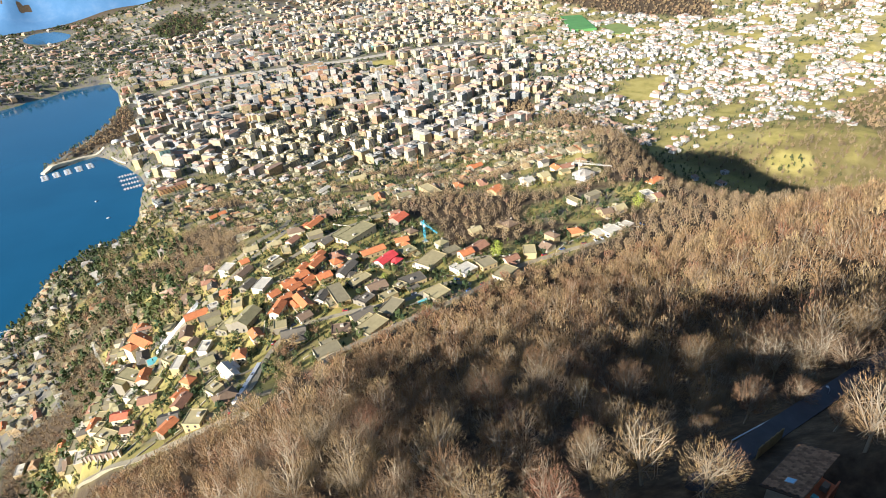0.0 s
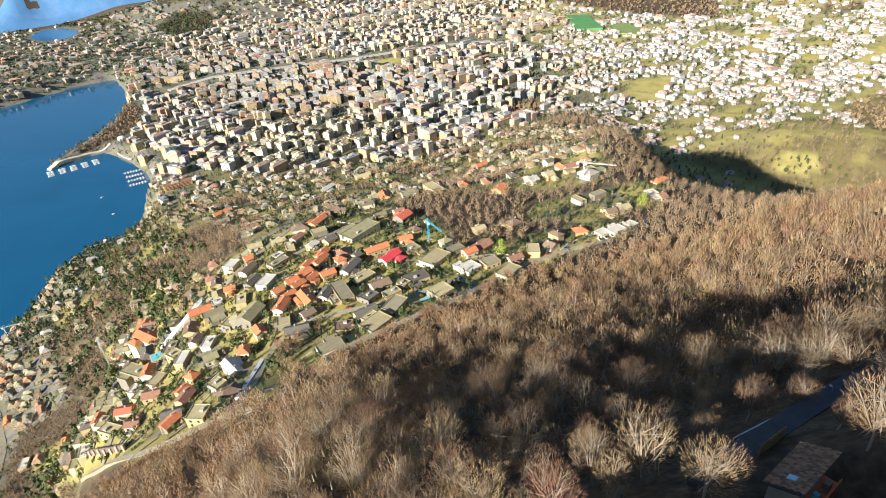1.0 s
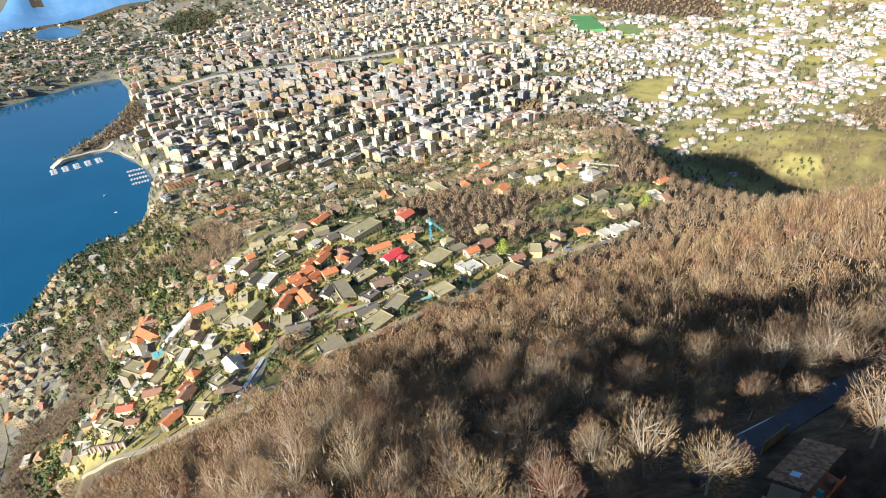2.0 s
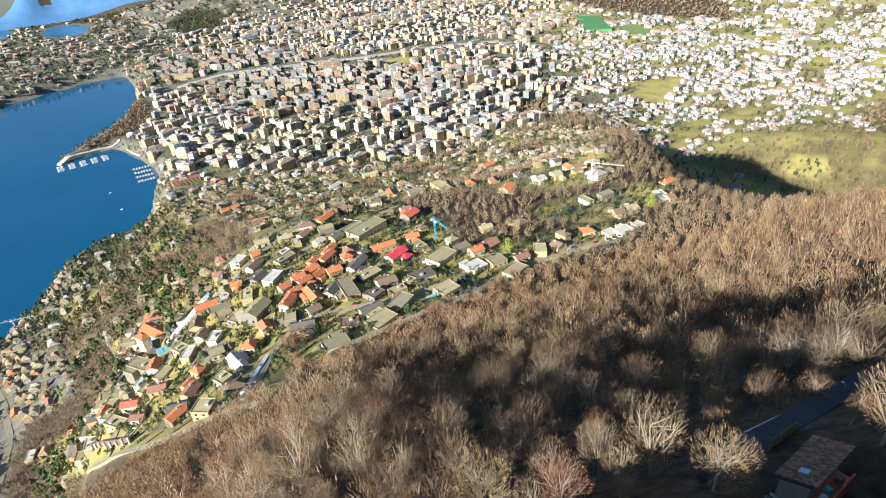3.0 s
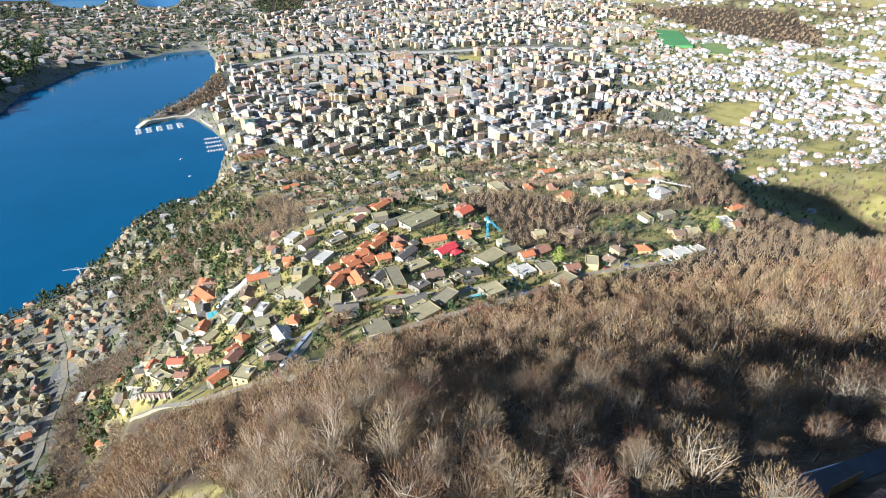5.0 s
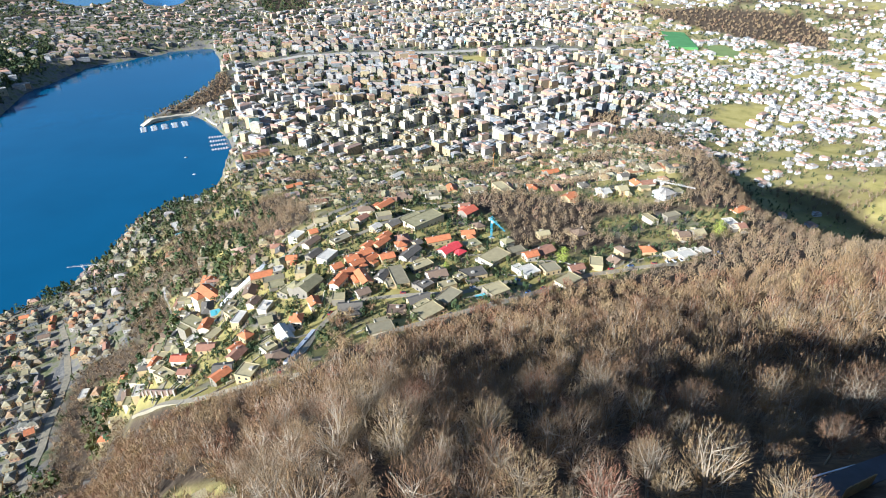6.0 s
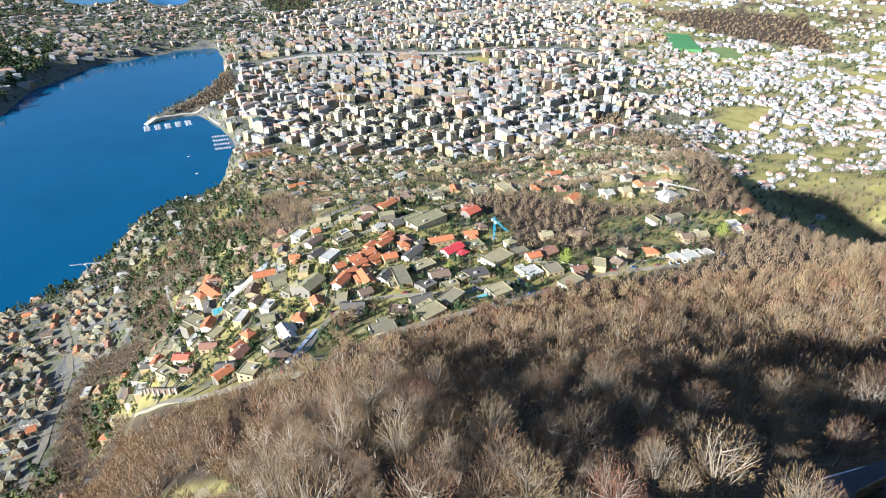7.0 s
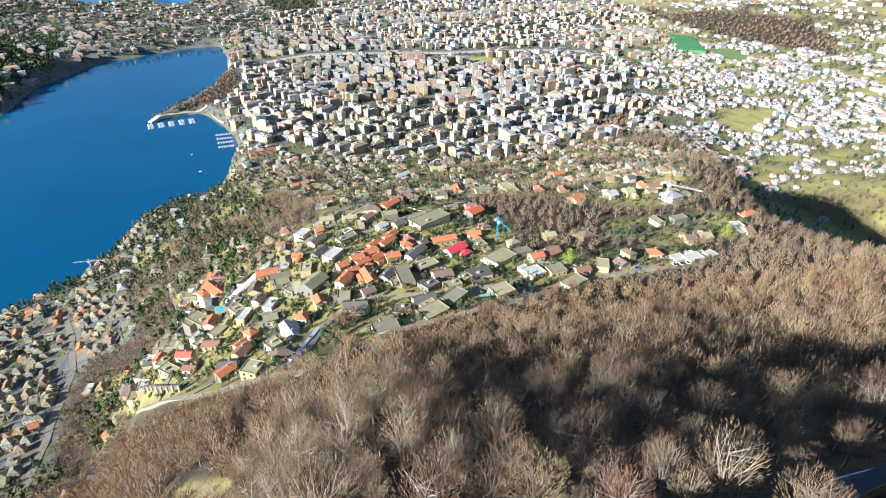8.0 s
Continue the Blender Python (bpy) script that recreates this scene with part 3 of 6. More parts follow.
def house(x, y, l, w, h, turn, kind, roof, wall=None, windows=True):
    """A house with its long side along turn (degrees), walls running down into the slope."""
    fit = 0.78 if x < -100 and y < 330 else 0.92
    l, w = min(l, 2.4 * w) * fit, w * fit
    h = max(3.2, h * 0.74)
    c, s = math.cos(radians(turn)), math.sin(radians(turn))
    zs = height(np.array([x + u * c - v * s for u in (-l / 2, 0, l / 2) for v in (-w / 2, 0, w / 2)]),
                np.array([y + u * s + v * c for u in (-l / 2, 0, l / 2) for v in (-w / 2, 0, w / 2)]))
    z, low = float(np.mean(zs)), float(np.min(zs)) - 0.6
    root = new("house")
    root.matrix_world = pose(x, y, z, 0, 0, turn)
    wall = wall or dice.choice(("white", "cream", "cream", "white", "grey"))
    g = Geo()
    g.box(-l / 2, -w / 2, low - z, l / 2, w / 2, h)
    if kind == "gable":
        for e in (-1, 1):
            x0, x1 = sorted((e * l / 2, e * (l / 2 - 0.3)))
            g.solid([(x0, -w / 2, h), (x0, w / 2, h), (x0, 0, h + w * 0.24 * 0.97)], [(x1, -w / 2, h), (x1, w / 2, h), (x1, 0, h + w * 0.24 * 0.97)])
    part("wall", g, WALLS[wall], root)
    cap = part("roof", roof_shape(kind, l, w, h), ROOFS[roof], root)
    if windows and l > 8 and dice.random() < 0.75:
        wl, ww, wh = l * dice.uniform(0.35, 0.6), w * dice.uniform(0.5, 0.8), h * dice.uniform(0.55, 0.8)
        ex, ey = dice.choice((-1, 1)) * (l - wl) * 0.4, dice.choice((-1, 1)) * (w / 2 + ww * 0.32)
        g = Geo()
        g.box(ex - wl / 2, ey - ww / 2, low - z, ex + wl / 2, ey + ww / 2, wh)
        side = part("wing", g, WALLS[wall], root)
        g = roof_shape("hip" if kind != "flat" else "flat", wl, ww, wh)
        g.v = [(px + ex, py + ey, pz) for px, py, pz in g.v]
        part("wing_roof", g, ROOFS[roof], side)
    if windows and dice.random() < 0.6:
        ty = dice.choice((-1, 1))
        g = Geo()
        y0, y1 = sorted((ty * (w / 2 + 0.02), ty * (w / 2 + dice.uniform(2.5, 4.5))))
        g.box(-l * 0.45, y0, low - z - 1.5, l * 0.4, y1, 0.25)
        g.box(-l * 0.45, y0 if ty < 0 else y1 - 0.2, 0.25, l * 0.4, y0 + 0.2 if ty < 0 else y1, 1.1)
        part("terrace", g, CONCRETE, root)
    if kind != "flat":
        g, cx = Geo(), dice.uniform(-0.3, 0.3) * l
        g.box(cx - 0.4, w * 0.12 - 0.4, h, cx + 0.4, w * 0.12 + 0.4, h + w * 0.24 + 0.9)
        g.box(cx - 0.5, w * 0.12 - 0.5, h + w * 0.24 + 0.9, cx + 0.5, w * 0.12 + 0.5, h + w * 0.24 + 1.05)
        part("chimney", g, CONCRETE, cap)
    elif dice.random() < 0.45:
        g, cx, cy = Geo(), dice.uniform(-0.3, 0.2) * l, dice.uniform(-0.25, 0.2) * w
        g.box(cx - 1.1, cy - 0.9, h + 0.22, cx + 1.1, cy + 0.9, h + 1.5)
        part("roof_hatch", g, CONCRETE, cap)
    if windows:
        rows = max(1, int(h / 2.8))
        spots = []
        for fl in range(rows):
            zz = 0.9 + fl * 2.8
            k = max(2, int(l / 4))
            spots += [(-l / 2 + (i + 0.5) * l / k, e * w / 2, zz, 0) for i in range(k) for e in (-1, 1)]
            spots += [(e * l / 2, v * w * 0.22, zz, 90) for e in (-1, 1) for v in (-1, 1)]
        for px, py, pz, rz in spots[:14]:
            ob = part("window", WINDOW, None, root)
            ob.matrix_basis = pose(px, py, pz, 0, 0, rz)
    FOOT.append((x, y, max(l, w) * 0.62))
    shape = {"gable": "gabled", "hip": "hipped", "flat": "flat-roofed"}[kind]
    tone = {"white": "white-plastered", "cream": "cream-plastered", "grey": "grey-plastered"}[wall]
    return tagged(root, f"{tone} {shape} hillside house with a {WORDS[roof]} roof", "house", group="hillside houses")


house(-121, 328, 23.5, 15.0, 9.0, 67, "gable", "olive")
house(-106, 352, 8.3, 8.0, 6.0, 42, "gable", "orange")
house(-99, 329, 15.7, 8.0, 7.0, 75, "gable", "orange")
house(-96, 344, 9.7, 8.0, 6.0, 44, "gable", "orange")
house(-82, 333, 22.6, 8.0, 7.0, -59, "gable", "orange")
house(-97, 363, 10.5, 8.0, 7.0, 38, "gable", "orange")
house(-92, 359, 11.5, 7.0, 6.0, 47, "gable", "orange")
house(-89, 373, 12.9, 8.0, 7.0, 45, "gable", "orange")
house(-83, 368, 11.6, 7.0, 6.0, 57, "gable", "orange")
house(-71, 370, 11.8, 9.0, 7.0, 29, "gable", "orange")
house(-79, 392, 16.6, 8.0, 7.0, 62, "gable", "orange")
house(-89, 386, 10.7, 7.0, 6.0, 64, "gable", "orange")
house(-79, 405, 14.0, 8.0, 6.0, 66, "gable", "orange")
house(-63, 391, 8.7, 9.0, 7.0, 27, "hip", "orange")
house(-150, 379, 8.9, 8.0, 7.0, 11, "gable", "orange")
house(-146, 427, 7.4, 8.0, 6.0, 33, "gable", "orange")
house(-54, 378, 25.1, 9.0, 6.0, 62, "gable", "slate")
house(-57, 336, 27.7, 11.0, 7.0, -67, "flat", "grey")
house(-43, 356, 19.0, 9.0, 5.0, 41, "flat", "cream")
house(-30, 341, 14.8, 11.0, 6.0, 27, "gable", "brown")
house(-19, 303, 18.6, 11.0, 6.0, 57, "flat", "grey")
house(-31, 282, 19.3, 13.0, 5.0, 45, "flat", "cream")
house(-57, 261, 16.7, 10.0, 5.0, 26, "flat", "grey")
house(-52, 290, 12.6, 10.0, 5.0, 1, "flat", "brown")
house(-84, 298, 16.5, 10.0, 5.0, 10, "gable", "slate")
house(-11, 461, 16.4, 12.0, 9.0, 50, "gable", "red")
house(-23, 383, 19.2, 10.0, 7.0, 48, "gable", "crimson")
house(-34, 402, 24.9, 9.0, 6.0, 25, "gable", "orange")
house(-10, 416, 12.1, 8.0, 5.0, 12, "gable", "orange")
house(-1, 427, 8.4, 9.0, 7.0, 30, "hip", "brown")
house(-49, 438, 37.0, 17.0, 8.0, 47, "flat", "olive")
house(-6, 395, 13.9, 12.0, 6.0, 35, "flat", "olive")
house(12, 371, 23.5, 16.0, 6.0, 48, "flat", "cream")
house(-4, 341, 19.5, 12.0, 6.0, 23, "flat", "slate")
house(-13, 335, 8.3, 8.0, 6.0, 49, "flat", "cream")
house(12, 313, 15.4, 13.0, 6.0, 36, "flat", "cream")
house(39, 371, 11.3, 9.0, 6.0, 28, "gable", "orange")
house(50, 381, 16.1, 11.0, 6.0, 38, "gable", "terracotta")
house(36, 348, 14.2, 13.0, 5.0, 36, "flat", "white")
house(52, 352, 13.4, 11.0, 5.0, 24, "flat", "grey")
house(63, 336, 19.0, 12.0, 5.0, 45, "flat", "cream")
house(71, 355, 11.9, 8.0, 5.0, 24, "gable", "terracotta")
house(83, 419, 13.7, 12.0, 6.0, 32, "hip", "brown")
house(53, 419, 10.9, 8.0, 5.0, 24, "gable", "cream")
house(-91, 479, 21.0, 9.0, 6.0, 59, "gable", "orange")
house(-344, 938, 39.1, 14.0, 8.0, 41, "gable", "orange")
house(-240, 404, 49.7, 13.0, 7.0, -36, "gable", "orange")
house(-204, 382, 9.6, 12.0, 6.0, -3, "flat", "cream")
house(-222, 343, 41.9, 12.0, 8.0, -27, "flat", "olive")
house(-181, 325, 10.7, 11.0, 6.0, 55, "flat", "cream")
house(-151, 281, 8.0, 10.0, 7.0, 62, "hip", "orange")
house(-117, 288, 11.5, 8.0, 9.0, 94, "hip", "orange")
house(-121, 272, 20.4, 9.0, 6.0, -51, "gable", "white")
house(-143, 296, 11.1, 11.0, 6.0, 30, "gable", "olive")
house(-182, 284, 14.1, 10.0, 5.0, 9, "gable", "terracotta")
house(-203, 283, 13.0, 9.0, 6.0, 5, "gable", "red")
house(-206, 268, 17.0, 10.0, 6.0, -24, "flat", "cream")
house(-184, 258, 10.5, 8.0, 5.0, -1, "gable", "terracotta")
house(-120, 216, 12.6, 12.0, 8.0, 80, "flat", "cream")
house(-147, 239, 13.1, 11.0, 6.0, 12, "gable", "slate")
house(-124, 253, 10.2, 11.0, 6.0, 53, "flat", "cream")
house(-116, 406, 18.8, 9.0, 5.0, 49, "flat", "grey")
house(-146, 453, 12.8, 9.0, 5.0, 24, "gable", "cream")
house(-124, 451, 12.8, 8.0, 5.0, 26, "gable", "cream")
house(-106, 447, 12.7, 8.0, 6.0, 57, "gable", "terracotta")
house(-75, 430, 11.8, 9.0, 6.0, 49, "gable", "slate")
house(-90, 427, 9.7, 8.0, 6.0, 54, "gable", "white")
house(-118, 418, 8.7, 7.0, 5.0, 52, "flat", "white")
house(-158, 368, 8.6, 8.0, 5.0, 27, "flat", "white")
house(-132, 380, 14.1, 8.0, 5.0, 66, "gable", "slate")
house(-138, 331, 11.3, 9.0, 5.0, 63, "flat", "olive")
house(-79, 315, 9.6, 8.0, 5.0, 38, "gable", "brown")
house(-69, 336, 12.3, 8.0, 6.0, 71, "gable", "slate")
house(-37, 324, 11.9, 9.0, 6.0, 48, "flat", "slate")
house(-50, 395, 6.6, 8.0, 6.0, 50, "gable", "slate")
house(156, 377, 14.5, 10.0, 5.0, 27, "flat", "white")
house(145, 377, 10.5, 9.0, 5.0, 28, "flat", "white")
house(170, 382, 9.1, 9.0, 5.0, 38, "flat", "white")
house(209, 435, 9.6, 12.0, 6.0, 13, "flat", "white")
house(178, 419, 9.9, 11.0, 5.0, 19, "gable", "cream")
house(215, 429, 7.2, 9.0, 5.0, 23, "gable", "terracotta")
house(166, 417, 9.9, 10.0, 5.0, 10, "gable", "brown")
house(127, 953, 25.4, 16.0, 9.0, 31, "gable", "orange")
house(86, 505, 14.6, 12.0, 7.0, 47, "gable", "orange")
house(120, 512, 10.8, 12.0, 7.0, 34, "gable", "white")
house(138, 519, 9.7, 12.0, 7.0, 21, "gable", "cream")
house(24, 556, 46.7, 13.0, 8.0, -60, "flat", "cream")
house(1, 734, 325.0, 12.0, 7.0, -86, "flat", "white")
house(-97, 1063, 36.4, 14.0, 8.0, 24, "gable", "cream")
house(-155, 970, 39.4, 13.0, 8.0, 56, "gable", "white")
house(-239, 960, 65.6, 13.0, 7.0, 80, "gable", "cream")
house(-98, 1435, 149.8, 22.0, 12.0, 79, "flat", "cream")
house(-526, 837, 103.4, 16.0, 7.0, -50, "flat", "white")


# ---- more houses on the slopes, scattered along the contour ----
def free(x, y, r):
    return all((x - a) ** 2 + (y - b) ** 2 > (r + c) ** 2 for a, b, c in FOOT)


def lines_clear(x, y, gap):
    x, y = np.asarray(x, float), np.asarray(y, float)
    best = np.full(x.shape, 1e9)
    for line, more in ((ROAD, 0), (LANE, 0), (STREET, 0), (HILL_ROAD, 0), (UPPER_ROAD, 0), (TERRACE_ROAD, 0), (TOWN_STREET, 2), (FOREST_ROAD, 1.2), (AVENUE, 32)):
        for (ax, ay), (bx, by) in zip(line, line[1:]):
            ex, ey = bx - ax, by - ay
            s = np.clip(((x - ax) * ex + (y - ay) * ey) / (ex * ex + ey * ey), 0, 1)
            best = np.minimum(best, np.hypot(x - ax - s * ex, y - ay - s * ey) - more)
    return best > gap


def contour(x, y):
    e = 12.0
    gx, gy = ground_z(x + e, y) - ground_z(x - e, y), ground_z(x, y + e) - ground_z(x, y - e)
    return math.degrees(math.atan2(gx, -gy)) if abs(gx) + abs(gy) > 0.4 else 30.0


FOOT.append((39.4, 33.8, 8))
FOOT += [(-85, 236, 13), (9.8, 414, 10), (166.7, 495.6, 9), (-338, 482, 9), (-640, 735, 9), (25, 1077, 10)]
FOOT.append((-195, 375, 12))
scatter = np.random.RandomState(11)
tries = [(TOWN, 2600, 40, 9), (VILLAGE, 900, 50, 10), (UPPER, 1500, 18, 14)]
for area, tests, wanted, gap in tries:
    box = np.array(area)
    made = 0
    for x, y in zip(scatter.uniform(box[:, 0].min(), box[:, 0].max(), tests), scatter.uniform(box[:, 1].min(), box[:, 1].max(), tests)):
        if made >= wanted:
            break
        if inside(area, x, y) < 4 or cover(np.array([x]), np.array([y]))[2][0] < 0.3 and area is UPPER or inside(SHORE, x, y) > -10 or not free(x, y, gap * 0.55) or not lines_clear([x], [y], 8)[0]:
            continue
        turn = contour(x, y) + dice.uniform(-12, 12)
        if area is TOWN:
            turn = dice.choice((-58, -58, 32)) + dice.uniform(-6, 6)
        roof = dice.choice(("orange", "terracotta", "olive", "brown", "cream", "grey", "slate", "orange") if area is TOWN else ("cream", "grey", "terracotta", "brown", "olive", "white", "slate", "cream", "orange"))
        kind = "flat" if roof in ("cream", "grey", "white", "olive") else dice.choice(("gable", "gable", "hip"))
        house(x, y, dice.uniform(9, 17), dice.uniform(7.5, 10.5), dice.choice((5.2, 5.8, 8.2)), turn, kind, roof, None, False)
        made += 1


# ---- city: apartment buildings as things, the rest of the city as stuff ----
def apartment(l, w, floors, wall, roof):
    root = new("apartment_building")
    h = floors * 3.0 + 1
    g = Geo()
    g.box(-l / 2, -w / 2, -6, l / 2, w / 2, h)
    part("wall", g, wall, root)
    part("roof", roof_shape("flat", l, w, h), roof, root)
    g = Geo()
    g.box(-l * 0.2, -w * 0.2, h + 0.22, l * 0.05, w * 0.2, h + 2.8)
    part("stair_head", g, CONCRETE, root)
    for e in (-1, 1):
        for fl in range(floors):
            g = Geo()
            y0, y1 = sorted((e * w / 2, e * (w / 2 + 0.06)))
            g.box(-l * 0.46, y0, 1.9 + fl * 3, l * 0.46, y1, 3.2 + fl * 3)
            part("window_band", g, GLASS, root)
    for fl in range(1, floors):
        g = Geo()
        g.box(-l * 0.42, -w / 2 - 1.3, fl * 3 + 0.85, l * 0.42, -w / 2, fl * 3 + 1.05)
        g.box(-l * 0.42, -w / 2 - 1.3, fl * 3 + 1.05, l * 0.42, -w / 2 - 1.2, fl * 3 + 1.95)
        part("balcony", g, wall, root)
    return tagged(root, "multi-storey city apartment building with a flat pale roof and balconies", "building", group="city apartment buildings")


def cells(spacing, turn, near, far, seed):
    rng = np.random.RandomState(seed)
    k = np.arange(-far, far, spacing)
    u, v = [a.ravel() for a in np.meshgrid(k, k)]
    iu, iv = [a.ravel() for a in np.meshgrid(np.arange(len(k)), np.arange(len(k)))]
    keep = ((iu + iv // 7) % 6 != 0) & ((iv + iu // 9) % 5 != 0)
    u, v = u[keep] + rng.uniform(-0.36, 0.36, keep.sum()) * spacing, v[keep] + rng.uniform(-0.36, 0.36, keep.sum()) * spacing
    c, s = math.cos(radians(turn)), math.sin(radians(turn))
    x, y = u * c - v * s, u * s + v * c
    d, az = np.hypot(x, y), np.degrees(np.arctan2(x, y))
    keep = (d > near) & (d < far) & (az > (-62 if seed > 4 else -50)) & (az < 47) & (y > (210 if seed > 4 else 300))
    return x[keep], y[keep], rng


def city_sites():
    sites = []
    for spacing, turn, near, far, seed in ((31, 38, 450, 2400, 1), (35, 30, 2400, 3300, 2), (40, 38, 3300, 4600, 3), (21, 12, 900, 3000, 4), (16, 20, 330, 1350, 5), (13, 32, 330, 1100, 6)):
        x, y, rng = cells(spacing, turn, near, far, seed)
        f, g, u = cover(x, y)
        r, th = bearing(x, y)
        shore = -inside(SHORE, x, y)
        off = np.maximum.reduce([inside(p, x, y) for p in (VILLAGE, TOWN, HAMLET)])
        z = height(x, y)
        suburb = smooth(480, 800, x + 0.25 * (2400 - y)) + smooth(40, 90, z) + smooth(1230, 1130, y + 0.3 * x) + smooth(-1050, -1250, x) * smooth(2200, 2400, y)
        core = np.exp(-(((x + 150) / 650) ** 2 + ((y - 2050) / 700) ** 2))
        if seed > 4:
            hamlet = np.maximum.reduce([inside(UPPER, x, y), inside(TOWN, x, y), 60 * (th < -34) - 30.0])
            fill = np.maximum.reduce([inside(p, x, y) for p in (VILLAGE, HAMLET)])
            off = np.where((hamlet > 0) | (fill > 0), -9, 1)
            for a, b, c in FOOT:
                off = np.where((x - a) ** 2 + (y - b) ** 2 < (c + (6 if seed == 5 else 3)) ** 2, 1, off)
        odds = np.clip(np.where(seed > 4, 1.3 * (u + g), u * 1.2), 0, 1) * np.where(x > 330, smooth(-0.75, -0.15, wav(x, y, 330, 6) + 0.5 * wav(x, y, 140, 2)), 1) * np.where(suburb > 0.5, 0.84, 0.92) * np.where((y < 1120) & (seed < 5), 0.35, 1)
        odds = odds * np.where(inside(FAR_BANK, x, y) > -20, 0.35, 1)
        if seed > 4:
            odds = odds * np.where(inside(TOWN, x, y) > 0, 0.95 if seed == 6 else 0, np.where(inside(HAMLET, x, y) > -25, 0.25, np.where(fill > 0, 0.9, 0.45)))
        keep = (rng.uniform(0, 1, len(x)) < odds) & (shore > 14) & (off < -5) & lines_clear(x, y, 26 if seed < 5 else 9) & (ponds(x, y) < -40)
        if seed == 4:
            keep &= (suburb > 0.5) & (x > 330) & (rng.uniform(0, 1, len(x)) < 0.8)
        if seed == 6:
            keep &= inside(TOWN, x, y) > 2
        keep &= inside(PARK, x, y) < -28
        keep &= ~((x < -560) & (x > -1020) & (y > 1430) & (y < 1800) & (inside(HARBOUR, x, y) > 0))
        x, y, z, suburb, core = [a[keep] for a in (x, y, z, suburb, core)]
        k = len(x)
        l = np.where(suburb > 0.5, rng.uniform(10, 18, k), rng.uniform(13, 26, k) + 14 * (rng.uniform(0, 1, k) < 0.16)) * (spacing / 25)
        w = np.where(suburb > 0.5, rng.uniform(8, 12, k), rng.uniform(10, 15, k)) * (spacing / 24)
        h = np.where(suburb > 0.5, rng.uniform(5, 8, k), rng.uniform(8, 24, k) + core * rng.uniform(0, 10, k))
        if seed > 4:
            l, w, h = rng.uniform(8, 19 if seed == 5 else 12, k), rng.uniform(7, 12 if seed == 5 else 9, k), rng.uniform(3.5, 7.5, k)
        big = (rng.uniform(0, 1, k) < 0.32) & (suburb > 0.5) & (y > 1500)
        l, w, h = np.where(big, l * 1.7, l), np.where(big, w * 1.25, w), np.where(big, h + 5, h)
        h = np.where((rng.uniform(0, 1, k) < 0.02) & (suburb < 0.5), h + 12, h)
        a = np.radians(turn + rng.choice((0, 90), k) + rng.uniform(-5, 5, k) + 35 * wav(x, y, 1500))
        flat = rng.uniform(0, 1, k) < np.where(suburb > 0.5, 0.35, 0.62)
        sites.append(np.stack([x, y, z, l, w, h, a, flat, np.full(k, seed > 4)], -1))
    return np.concatenate(sites)


HARBOUR = [(-1030, 1600), (-1000, 1540), (-800, 1480), (-760, 1490), (-770, 1560), (-820, 1640), (-900, 1760), (-980, 1760)]
SITES = city_sites()
order = np.argsort(np.hypot(SITES[:, 0] + 250, SITES[:, 1] - 1500) + np.where(SITES[:, 5] < 9, 1500, 0) + 9000 * SITES[:, 8])
SITES = SITES[order]
kinds = [apartment(l, w, fl, wm, ROOFS[rm]) for l, w, fl, wm, rm in
         ((30, 15, 6, PLASTER, "cream"), (23, 17, 5, OCHRE, "grey"), (36, 14, 5, BEIGE, "olive"), (21, 18, 7, PLASTER, "grey"), (26, 14, 4, OCHRE, "terracotta"), (19, 17, 8, PLASTER, "cream"))]
SINGLE = 95
for i, (x, y, z, l, w, h, a, flat, _) in enumerate(SITES[:SINGLE]):
    m = pose(x, y, z, 0, 0, math.degrees(a))
    if i < len(kinds):
        kinds[i].matrix_world = m
    else:
        copy_thing(kinds[i % len(kinds)], m)


